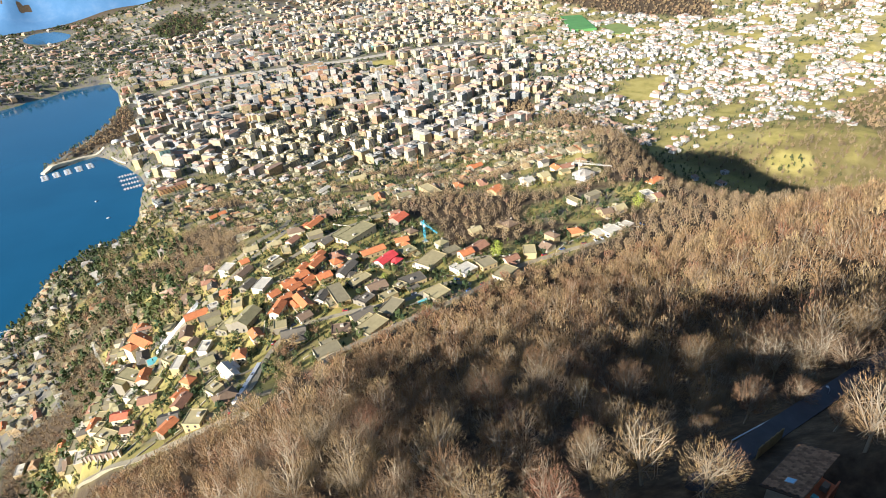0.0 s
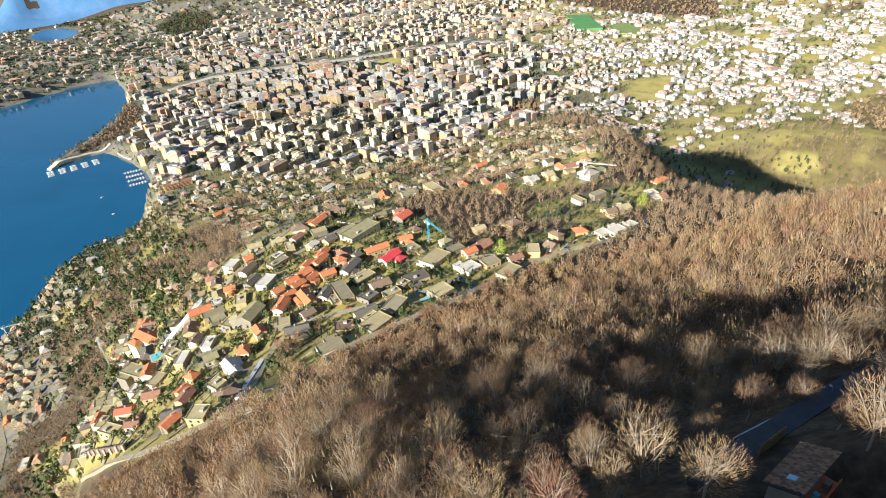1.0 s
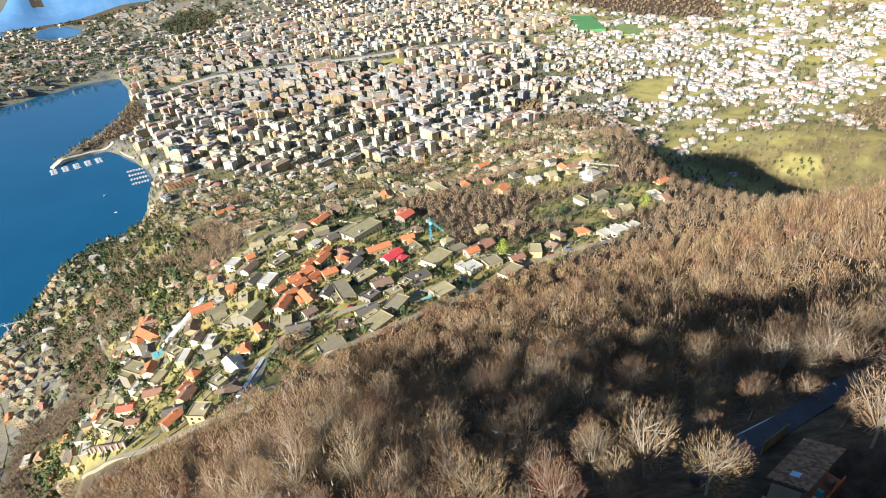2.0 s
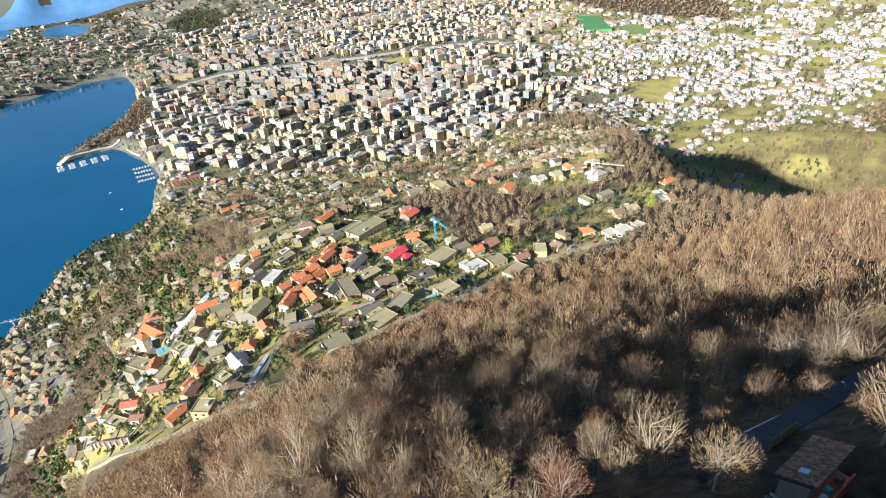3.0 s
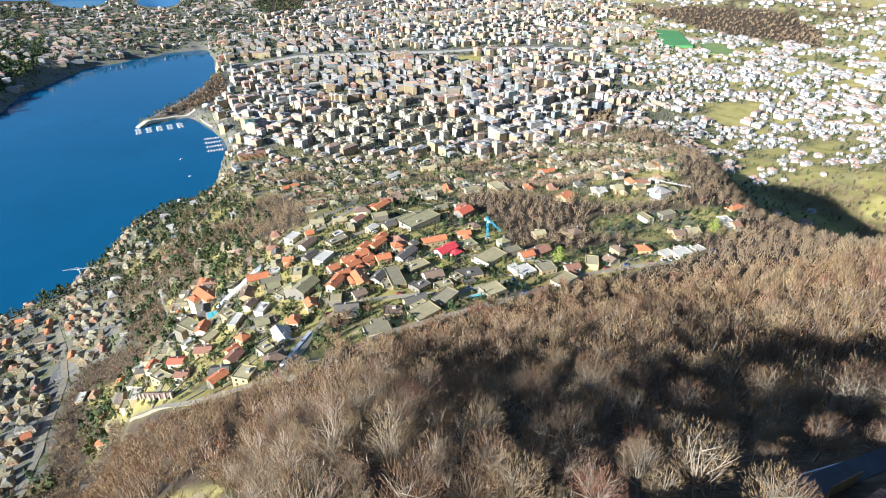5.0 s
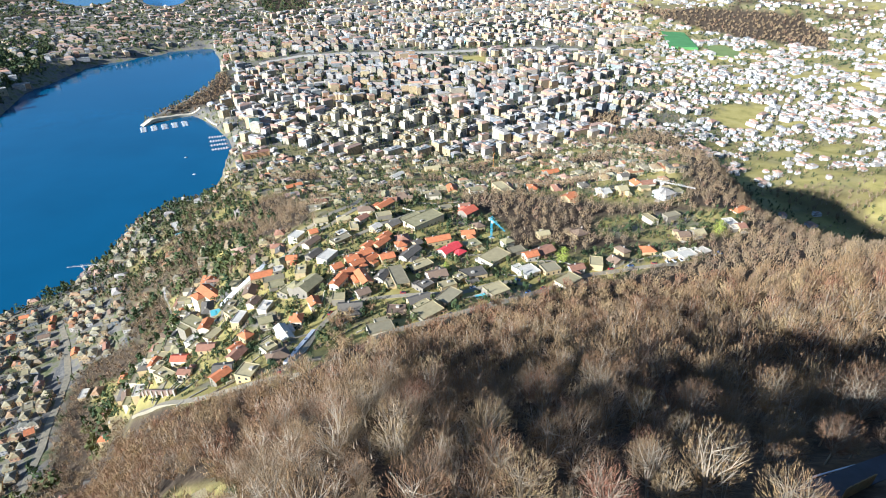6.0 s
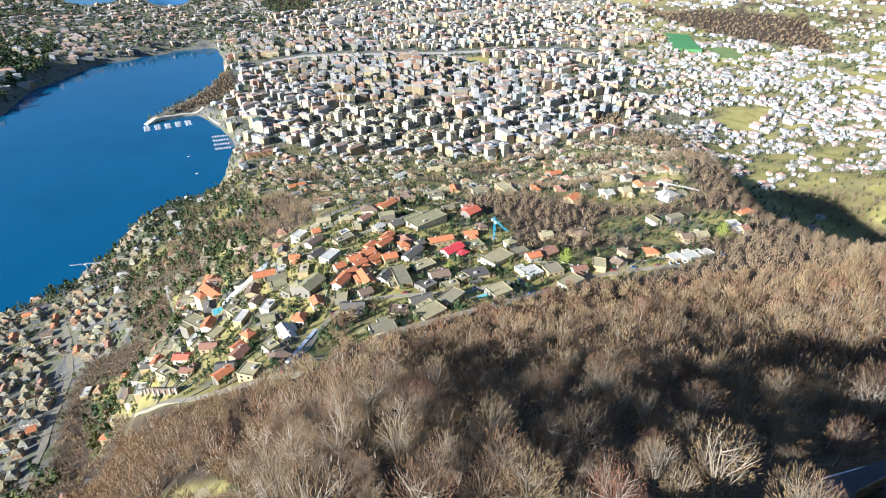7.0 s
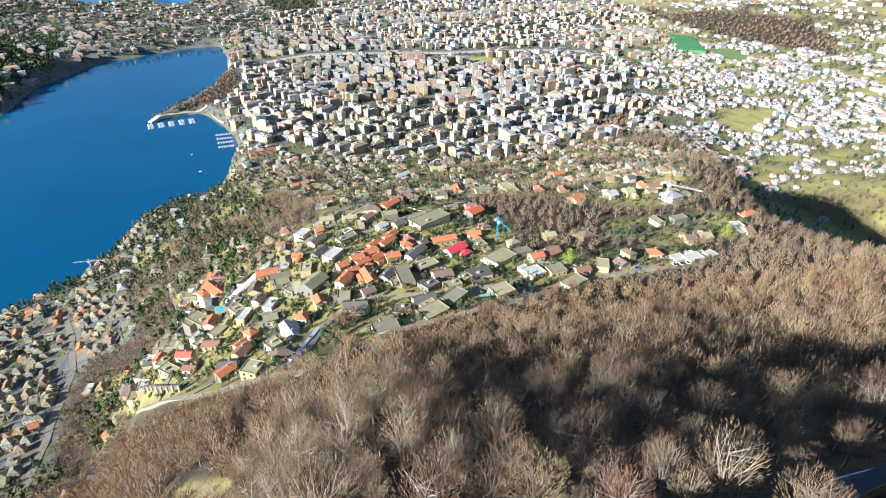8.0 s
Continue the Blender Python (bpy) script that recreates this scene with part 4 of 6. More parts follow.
def city_mesh(name, sites, wall, flat_roof=FARROOF, tiles=FARTILE):
    n = len(sites)
    x, y, z, l, w, h, a, flat, _ = sites.T
    c, s = np.cos(a), np.sin(a)

    def ring(hl, hw, zz):
        u, v = np.stack([-hl, hl, hl, -hl], -1), np.stack([-hw, -hw, hw, hw], -1)
        return np.stack([x[:, None] + u * c[:, None] - v * s[:, None], y[:, None] + u * s[:, None] + v * c[:, None], np.repeat(zz[:, None], 4, 1)], -1)

    low, top = ring(l / 2, w / 2, z - 6), ring(l / 2, w / 2, z + h)
    v1 = np.concatenate([low, top], 1)
    quads = [(0, 1, 5, 4), (1, 2, 6, 5), (2, 3, 7, 6), (3, 0, 4, 7)]
    tri = np.array([t for q in quads for t in ((q[0], q[1], q[2]), (q[0], q[2], q[3]))])
    run = np.array([0, 1, 0, 1])
    uv1 = np.zeros((n, 8, 3, 2))
    for k in range(4):
        ln = np.where(run[k] == 0, l, w)
        uv1[:, 2 * k, 1, 0] = uv1[:, 2 * k, 2, 0] = uv1[:, 2 * k + 1, 1, 0] = ln
        uv1[:, 2 * k, 2, 1] = uv1[:, 2 * k + 1, 1, 1] = uv1[:, 2 * k + 1, 2, 1] = h + 6
    eave, cap = ring(l / 2 + 0.4, w / 2 + 0.4, z + h), ring(l / 2 + 0.4, w / 2 + 0.4, z + h + 0.6)
    hut_lo, hut_hi = ring(l * 0.16, w * 0.2, z + h + 0.6), ring(l * 0.16, w * 0.2, z + h + 2.8)
    peak = ring(np.maximum(0.5, (l - w) / 2), w * 0.02, z + h + w * 0.26)
    cap = np.where(flat[:, None, None] > 0.5, cap, peak)
    hut_hi = np.where(flat[:, None, None] > 0.5, hut_hi, hut_lo - 1)
    v2, v3 = np.concatenate([eave, cap], 1), np.concatenate([hut_lo, hut_hi], 1)
    quads2 = quads + [(4, 5, 6, 7)]
    tri2 = np.array([t for q in quads2 for t in ((q[0], q[1], q[2]), (q[0], q[2], q[3]))])
    verts = np.concatenate([v1.reshape(-1, 3), v2.reshape(-1, 3), v3.reshape(-1, 3)])
    base = np.arange(n)[:, None, None] * 8
    faces = np.concatenate([(base + tri[None]).reshape(-1, 3), (base + tri2[None] + 8 * n).reshape(-1, 3), (base + tri2[None] + 16 * n).reshape(-1, 3)])
    slots = np.concatenate([np.zeros(8 * n), np.repeat(np.where(flat > 0.5, 1, 2), 10), np.ones(10 * n)])
    uv = np.concatenate([uv1.reshape(-1, 2), np.zeros((20 * n * 3, 2))])
    return raw_mesh(name, verts, faces, [wall, flat_roof, tiles], None, uv, slots)


REMAIN = SITES[SINGLE:]
SLOPE = REMAIN[REMAIN[:, 8] > 0]
REMAIN = REMAIN[REMAIN[:, 8] == 0]
IN_TOWN = inside(TOWN, SLOPE[:, 0], SLOPE[:, 1]) > 0
ROWS = SLOPE[IN_TOWN]
ROWS[:, 7] = ROWS[:, 7] * (np.arange(len(ROWS)) % 3 == 0)
SLOPE = SLOPE[~IN_TOWN]
SLOPE = SLOPE[np.argsort(np.hypot(SLOPE[:, 0] + 60, SLOPE[:, 1] - 330))]
VILLAS = 95
for x, y, z, l, w, h, a, flat, _ in SLOPE[:VILLAS]:
    roof = dice.choice(("cream", "grey", "olive") if flat > 0.5 else ("terracotta", "brown", "orange", "slate", "olive"))
    house(x, y, l, w, h, math.degrees(a), "flat" if flat > 0.5 else dice.choice(("gable", "hip")), roof, None, False)
SLOPE = SLOPE[VILLAS:]
tagged(new("town_houses", city_mesh("town_houses", ROWS, FACADE, DIMROOF, DIMROOF)), "narrow tile-roofed houses of the old town in rows", "houses", kind="stuff")
tagged(new("slope_houses", city_mesh("slope_houses", SLOPE, SLOPEWALL, DIMROOF, DIMROOF)), "villas and small houses among trees on the lower slopes", "houses", kind="stuff")
pale = REMAIN[:, 0] + 0.25 * (2400 - REMAIN[:, 1]) + 160 * wav(REMAIN[:, 0], REMAIN[:, 1], 420) + 900 * smooth(2300, 2500, REMAIN[:, 1]) * smooth(-700, -900, REMAIN[:, 0]) > 720
tagged(new("city_buildings", city_mesh("city_buildings", REMAIN[~pale], FACADE)), "thousands of pale city blocks and tile-roofed houses on the plain", "city", kind="stuff")
tagged(new("suburb_houses", city_mesh("suburb_houses", REMAIN[pale], WHITEWALL)), "white and cream houses of the suburbs across the valley floor", "houses", kind="stuff")


# ---- trees ----
def tri_bar(a, b, ra, rb, sides, vs, fs):
    a, b = np.asarray(a, float), np.asarray(b, float)
    d = (b - a) / (np.linalg.norm(b - a) + 1e-9)
    p = np.cross(d, (0.3, 0.9, 0.1) if abs(d[1]) < 0.8 else (1, 0, 0))
    p /= np.linalg.norm(p)
    q = np.cross(d, p)
    k = len(vs)
    for c, r in ((a, ra), (b, rb)):
        vs += [c + r * (math.cos(6.2832 * i / sides) * p + math.sin(6.2832 * i / sides) * q) for i in range(sides)]
    for i in range(sides):
        j = (i + 1) % sides
        fs += [(k + i, k + j, k + sides + j), (k + i, k + sides + j, k + sides + i)]


def reach(rng, way, h, spread, fork, knots):
    """How far a vase-shaped, lumpy crown goes from its fork along each direction."""
    d = way / np.linalg.norm(way, axis=-1, keepdims=True)
    a, b, top = spread / 2, h * 0.36, h * 0.6
    c = top - fork
    # meet the ray from the fork with an ellipsoid about the crown's middle
    k = (d[..., 0] ** 2 + d[..., 1] ** 2) / a ** 2 + d[..., 2] ** 2 / b ** 2
    m = d[..., 2] * c / b ** 2
    r = (m + np.sqrt(np.maximum(m * m - k * (c * c / b ** 2 - 1), 0.01))) / k
    lump = np.zeros(r.shape)
    for q in knots:
        lump = np.maximum(lump, np.exp((d @ q - 1) * 8))
    return r * (0.78 + 0.22 * lump)


def bare_tree(seed, h, spread, limbs, secs, count, length, width, sides=4, thick=1.0, shell=0.0, tuft=0.27, up=0.5):
    """A leafless tree: limbs fan up from a low fork into a dome of fine twigs."""
    rng = np.random.RandomState(seed)
    vs, fs = [], []
    base = h * rng.uniform(0.16, 0.28)
    lean = rng.normal(0, 0.03 * h, 2)
    fork = np.array([lean[0], lean[1], base])
    tri_bar((0, 0, -0.8), fork, 0.019 * h, 0.015 * h, sides, vs, fs)

    def ways(n, tilt):
        t = np.radians(rng.uniform(4, tilt, n))
        a = 2.39996 * np.arange(n) + rng.uniform(-0.4, 0.4, n)
        return np.stack([np.sin(t) * np.cos(a), np.sin(t) * np.sin(a), np.cos(t)], -1)

    knots = ways(9, 66)
    main = knots[:limbs] if limbs <= 9 else ways(limbs, 62)
    size = reach(rng, main, h, spread, base, knots)
    for d, r in zip(main, size):
        p0, p2 = fork - (0, 0, rng.uniform(0, 0.2) * base), fork + d * r * 0.78
        p1 = fork + d * r * 0.42 + np.array((-d[0], -d[1], 0.25)) * 0.1 * r + rng.normal(0, 0.015 * h, 3)
        tri_bar(p0, p1, 0.011 * h * thick, 0.007 * h * thick, 3, vs, fs)
        tri_bar(p1, p2, 0.007 * h * thick, 0.002 * h * thick, 3, vs, fs)
        for _ in range(secs):
            u = rng.uniform(0.2, 0.8)
            q = p0 + (p1 - p0) * u * 2 if u < 0.5 else p1 + (p2 - p1) * (u - 0.5) * 2
            w = d + rng.normal(0, 0.32, 3)
            w /= np.linalg.norm(w)
            w[2] = abs(w[2])
            end = fork + w * reach(rng, w, h, spread, base, knots) * min(0.88, u + rng.uniform(0.15, 0.4))
            tri_bar(q, end, 0.0045 * h * thick, 0.001 * h, 3, vs, fs)
    # twigs radiate from the fork in tufts, thickest towards the outside of the dome
    d = knots[rng.randint(0, 9, count)] + rng.normal(0, tuft, (count, 3))
    d[:, 2] = np.abs(d[:, 2])
    d /= np.linalg.norm(d, axis=1)[:, None]
    r = reach(rng, d, h, spread, base, knots)
    u = rng.uniform(0.12, 1.0, count) ** 0.55
    ln = length * rng.uniform(0.6, 1.3, (count, 1))
    p = fork + d * np.maximum(r * u - ln[:, 0], 0.2 * r)[:, None]
    w = d + rng.normal(0, 0.26, (count, 3)) + (0, 0, up)
    w /= np.linalg.norm(w, axis=1)[:, None]
    # a share of the sprays lies along the dome, as the outermost twigs do
    lie = (rng.uniform(0, 1, count) < shell)[:, None]
    w = np.where(lie, np.cross(d, rng.normal(0, 1, (count, 3))) + 0.21 * rng.normal(0, 1, (count, 3)), w)
    w /= np.linalg.norm(w, axis=1)[:, None]
    side = np.where(lie, np.cross(w, d), np.cross(w, rng.normal(0, 1, (count, 3))))
    side /= np.linalg.norm(side, axis=1)[:, None]
    wide = np.where(u < 0.55, 1.5, 1.0)[:, None] * width / 2
    tv = np.stack([p - side * wide, p + side * wide, p + w * ln], 1).reshape(-1, 3)
    return np.array(vs), np.array(fs), tv, np.arange(3 * count).reshape(-1, 3)


def leafy_tree(seed, h, spread, count, cone):
    """An evergreen: a short trunk and a ragged crown of many small leaf sprays."""
    rng = np.random.RandomState(seed)
    vs, fs = [], []
    tri_bar((0, 0, -0.6), (0, 0, h * 0.5), 0.022 * h, 0.012 * h, 4, vs, fs)
    zz = rng.uniform(0.08, 1.0, count) ** (0.9 if cone else 0.7)
    prof = (1 - zz) ** 0.8 + 0.04 if cone else np.sqrt(np.clip(1 - (2 * zz - 0.95) ** 2, 0.02, 1))
    a = rng.uniform(0, 6.2832, count)
    rad = spread / 2 * prof * rng.uniform(0.55, 1.0, count) * (1 + 0.22 * np.sin(3 * a + 9 * zz))
    p = np.stack([rad * np.cos(a), rad * np.sin(a), zz * h], -1)
    out = np.stack([np.cos(a), np.sin(a), 2.2 * zz - 0.7 if not cone else np.full(count, 0.4)], -1) + rng.normal(0, 0.3, (count, 3))
    d = np.cross(out, rng.normal(0, 1, (count, 3))) + (0, 0, -0.15)
    d /= np.linalg.norm(d, axis=1)[:, None]
    side = np.cross(d, out)
    side /= np.linalg.norm(side, axis=1)[:, None]
    ln = spread * rng.uniform(0.7, 1.3, (count, 1)) * 1.9 / math.sqrt(count)
    v = np.stack([p - side * ln * 0.42, p + side * ln * 0.42, p + d * ln], 1).reshape(-1, 3)
    return np.array(vs), np.array(fs), v, np.arange(3 * count).reshape(-1, 3)


def near_tree(data, name, label, group, leaf, category="tree"):
    vs, fs, tv, tf = data
    root = new(name)
    part("trunk", raw_mesh("trunk", vs, fs, [BARK], np.zeros(len(vs))), None, root)
    part("crown", raw_mesh("crown", tv, tf, [leaf], np.zeros(len(tv))), None, root)
    return tagged(root, label, category, group)


def merged(name, variants, spots, mats, label, seed):
    """Many trees in one mesh: spots hold x, y, z, size."""
    rng = np.random.RandomState(seed)
    pick = rng.randint(0, len(variants), len(spots))
    vv, ff, tt, ss, at = [], [], [], [], 0
    for k, (vs, fs, tv, tf) in enumerate(variants):
        mine = spots[pick == k]
        if not len(mine):
            continue
        v = np.concatenate([vs, tv])
        f = np.concatenate([fs, tf + len(vs)])
        a = rng.uniform(0, 6.2832, len(mine))
        c, s = np.cos(a)[:, None], np.sin(a)[:, None]
        z = mine[:, 3:4]
        w = np.stack([(v[:, 0] * c - v[:, 1] * s) * z + mine[:, 0:1], (v[:, 0] * s + v[:, 1] * c) * z + mine[:, 1:2], v[:, 2] * z + mine[:, 2:3]], -1)
        vv.append(w.reshape(-1, 3))
        ff.append((f[None] + (np.arange(len(mine)) * len(v))[:, None, None]).reshape(-1, 3) + at)
        tt.append(np.repeat(rng.uniform(0, 1, len(mine)), len(v)))
        ss.append(np.tile(np.concatenate([np.zeros(len(fs)), np.ones(len(tf))]), len(mine)))
        at += len(mine) * len(v)
    me = raw_mesh(name, np.concatenate(vv), np.concatenate(ff), mats, np.concatenate(tt), None, np.concatenate(ss))
    return tagged(new(name, me), label, "trees", kind="stuff")


def tree_sites(spacing, near, far, seed, want, size, clear=0.72):
    rng = np.random.RandomState(seed)
    k = np.arange(-far, far, spacing)
    x, y = [a.ravel() for a in np.meshgrid(k, k[k > -20])]
    d, az = np.hypot(x, y), np.degrees(np.arctan2(x, y))
    m = (d > near) & (d <= far) & (az > -62) & (az < 54)
    x, y = x[m], y[m]
    x, y = x + rng.uniform(-0.48, 0.48, len(x)) * spacing, y + rng.uniform(-0.48, 0.48, len(x)) * spacing
    keep = (rng.uniform(0, 1, len(x)) < want(x, y)) & (inside(SHORE, x, y) < -4) & (ponds(x, y) < -45) & lines_clear(x, y, 3.4) & (ridge(x, y, ROAD, 6.5) < 0.45) & (ridge(x, y, ROAD[:6], 17) < 0.45)
    x, y = x[keep], y[keep]
    ok = np.ones(len(x), bool)
    for a, b, c in FOOT:
        ok &= (x - a) ** 2 + (y - b) ** 2 > (c * clear + 0.4) ** 2
    x, y = x[ok], y[ok]
    return np.stack([x, y, height(x, y) - 0.1, rng.uniform(*size, len(x))], -1)


woods = lambda x, y: cover(x, y)[0]
gardens = lambda x, y: np.where(inside(TOWN, x, y) > 0, 0.5, 1) * (np.clip(cover(x, y)[2], 0, 1) * 0.7 + 0.5 * cover(x, y)[1] * (np.hypot(x, y) < 1250))

NEAR = [bare_tree(i, 12.5 + i % 4, 8.6 + (i * 7) % 4 * 0.8, 9 + i % 3, 7, 1900, 0.85, 0.055, 4, 0.78, 0.0, 0.33, 0.15) for i in range(9)]
near_sites = tree_sites(6.0, 40, 345, 21, woods, (0.58, 1.02))
near_sites[::6, 3] *= np.where(np.hypot(near_sites[::6, 0] - 40, near_sites[::6, 1] - 34) < 38, 0.7, np.where(near_sites[::6, 1] > 85, 1.4, 1.2))
near_sites[:, 3] *= np.where(np.hypot((near_sites[:, 0] - 45) / 20, (near_sites[:, 1] - 60) / 17) < 1, 0.82, 1) * (1 + 0.15 * smooth(30, 90, near_sites[:, 0]))
near_sites[:, 3] = np.minimum(near_sites[:, 3], 1.16)
near_sites = near_sites[np.hypot(near_sites[:, 0] - 35, near_sites[:, 1] - 30) > 13]
near_sites = near_sites[np.argsort(np.hypot(near_sites[:, 0] - 12, near_sites[:, 1] - 35))]
first = [near_tree(d, "bare_tree", "leafless broad-crowned chestnut tree with pale bark in the wood", "bare trees of the wood", TWIG) for d in NEAR]
special = [(68.4, 62.1, 0.95), (53.2, 54.4, 0.55), (47.6, 38.0, 0.85), (51.5, 36.0, 0.8), (21.0, 42.1, 0.70), (28.6, 36.2, 0.70), (31.6, 37.8, 0.55), (29.2, 52.6, 0.68), (-16.3, 48.7, 0.70), (7.4, 53.5, 0.8), (14.1, 47.3, 0.72), (35.8, 57.5, 0.6), (43.5, 60.5, 0.52), (24.5, 60.0, 0.66), (36.5, 49.5, 0.48)]
spin = random.Random(3)
for i in range(300):
    if i < len(special):
        x, y, sc = special[i]
        z = ground_z(x, y)
    else:
        x, y, z, sc = near_sites[i - len(special)]
        if min(math.hypot(x - a, y - b) for a, b, _ in special) < 4.5:
            sc *= 0.6
    m = pose(x, y, z, spin.uniform(-3, 3), spin.uniform(-3, 3), spin.uniform(0, 360)) @ Matrix.Scale(sc, 4)
    if i < len(first):
        first[i].matrix_world = m
    else:
        t = copy_thing(first[i % len(first)], m)
        t.matrix_world = m
MID = [bare_tree(40 + i, 12 + i % 3, 8.6 + i % 3 * 0.9, 7, 1, 310, 1.3, 0.19, 3, 1.1, 0.12, 0.3) for i in range(8)]
BACK = [bare_tree(50 + i, 11.5 + i % 3, 8.8 + i % 3 * 0.9, 4, 0, 170, 1.65, 0.3, 3, 1.2, 0.15) for i in range(8)]
merged("woodland_trees", MID, near_sites[300 - len(special):1250], [BARK, TWIG], "dense leafless brown woodland on the near hillside", 5)
merged("ridge_woodland", BACK, near_sites[1250:], [BARK, TWIG], "dense leafless brown woodland along the ridge", 15)
FAR = [bare_tree(60 + i, 10 + i % 3, 8 + i % 3, 1, 0, 66, 1.9, 0.38, 3, 1.0, 0.15, 0.32, 0.3) for i in range(8)]
merged("hillside_woodland", FAR, np.concatenate([tree_sites(7.4, 345, 700, 22, woods, (0.75, 1.2)), tree_sites(11.5, 700, 1500, 25, woods, (1.1, 1.7))]), [BARK, MASSED], "leafless brown woods round the villages", 6)
CLUMP = [bare_tree(80 + i, 10, 12, 0, 0, 22, 3.6, 1.8, 3, 1.0, 0.35, 0.5) for i in range(5)]
merged("distant_woodland", CLUMP, np.concatenate([tree_sites(15, 1500, 2400, 23, woods, (1.1, 1.7)), tree_sites(27, 2400, 4600, 24, lambda x, y: woods(x, y) * np.where((inside(FAR_BANK, x, y) > 0) | (x < -700), 0.2, 1), (1.4, 2.4))]),
       [BARK, MASSED], "leafless woods on the far slopes", 7)
CONIFER = [leafy_tree(i, 11 + i % 3 * 2, 5.5, 230, True) for i in range(3)] + [leafy_tree(10 + i, 8 + i, 7, 260, False) for i in range(4)]
garden = tree_sites(6.2, 180, 620, 31, lambda x, y: gardens(x, y) * 0.75, (0.2, 0.62))
green = [near_tree(d, "garden_tree", "dark evergreen tree in a hillside garden", "evergreen garden trees", LEAF) for d in CONIFER]
for i, (x, y, z, sc) in enumerate(garden[:190]):
    m = pose(x, y, z, 0, 0, spin.uniform(0, 360)) @ Matrix.Scale(sc, 4)
    if i < len(green):
        green[i].matrix_world = m
    else:
        copy_thing(green[i % len(green)], m).matrix_world = m
SMALL = [leafy_tree(30 + i, 10, 6.5, 26, i % 2 == 0) for i in range(5)]
more = tree_sites(13, 620, 1900, 32, lambda x, y: gardens(x, y) * 0.9, (0.4, 1.15))
side = tree_sites(10.5, 430, 1250, 33, lambda x, y: 0.85 * np.where(np.maximum(inside(TOWN, x, y), inside(WOOD_E, x, y)) > 0, 0, 1) * smooth(-26, -31, bearing(x, y)[1]) * smooth(-0.1, 0.2, wav(x, y, 90, 2)), (0.9, 1.9))
merged("evergreen_trees", SMALL, np.concatenate([garden[190:], more, side]), [BARK, LEAF], "dark evergreen trees among houses and along the shore", 8)
bank = tree_sites(19, 1500, 4600, 44, lambda x, y: np.maximum(0.85 * smooth(-40, 40, inside(FAR_BANK, x, y)), np.clip(0.18 + 0.6 * woods(x, y), 0, 0.7) * smooth(-700, -1000, x) * smooth(2400, 2600, y)), (1.0, 1.9))
close = tree_sites(13, 1500, 3300, 45, lambda x, y: smooth(-20, 20, inside(FAR_BANK, x, y)) * smooth(330, 230, -inside(SHORE, x, y)), (0.9, 1.5))
merged("far_bank_trees", [leafy_tree(150 + i, 10, 9, 14, False) for i in range(3)], np.concatenate([bank, close]), [BARK, LEAF], "dark woods on the far bank of the lake", 20)
merged("city_trees", [leafy_tree(50 + i, 10, 9, 12, False) for i in range(3)], tree_sites(25, 1900, 3600, 34, lambda x, y: gardens(x, y) * 0.9, (0.8, 1.4)), [BARK, LEAF], "trees along the city streets", 9)
brown = tree_sites(8, 430, 1250, 39, lambda x, y: 0.3 * smooth(-26, -31, bearing(x, y)[1]) * smooth(0.1, -0.2, wav(x, y, 90, 2)), (0.7, 1.2))
merged("city_bare_trees", [bare_tree(95 + i, 10, 8, 0, 0, 20, 2.3, 1.8, 3, 1.0, 0.8) for i in range(5)], np.concatenate([brown, tree_sites(13, 600, 1300, 35, lambda x, y: gardens(x, y) * 0.5, (0.5, 1.0)), tree_sites(20, 1300, 2300, 37, lambda x, y: gardens(x, y) * 0.8, (0.8, 1.25)), tree_sites(8, 180, 600, 36, lambda x, y: gardens(x, y) * 0.7, (0.3, 0.7))]), [BARK, MASSED], "leafless trees in gardens and streets", 10)


# shrubs and small trees that fill the village gardens
plots = lambda x, y: np.maximum.reduce([smooth(-4, 4, inside(p, x, y)) for p in (VILLAGE, HAMLET)])
SHRUB = [leafy_tree(120 + i, 9, 9, 34, False) for i in range(4)] + [leafy_tree(130, 12, 5, 30, True)]
merged("garden_shrubs", SHRUB, np.concatenate([tree_sites(4.3, 180, 640, 41, lambda x, y: 0.5 * plots(x, y) * smooth(-0.5, 0.1, wav(x, y, 38, 4)), (0.13, 0.36), 0.6),
                                               tree_sites(9.5, 180, 640, 43, lambda x, y: 0.5 * plots(x, y), (0.4, 0.68), 0.75)]), [BARK, LEAF], "shrubs and small evergreens in the village gardens", 18)
merged("garden_bare_trees", FAR, tree_sites(6.5, 180, 640, 42, lambda x, y: 0.4 * plots(x, y) * smooth(0.4, -0.2, wav(x, y, 38, 4)), (0.26, 0.55), 0.66), [BARK, MASSED], "small leafless trees in the village gardens", 19)


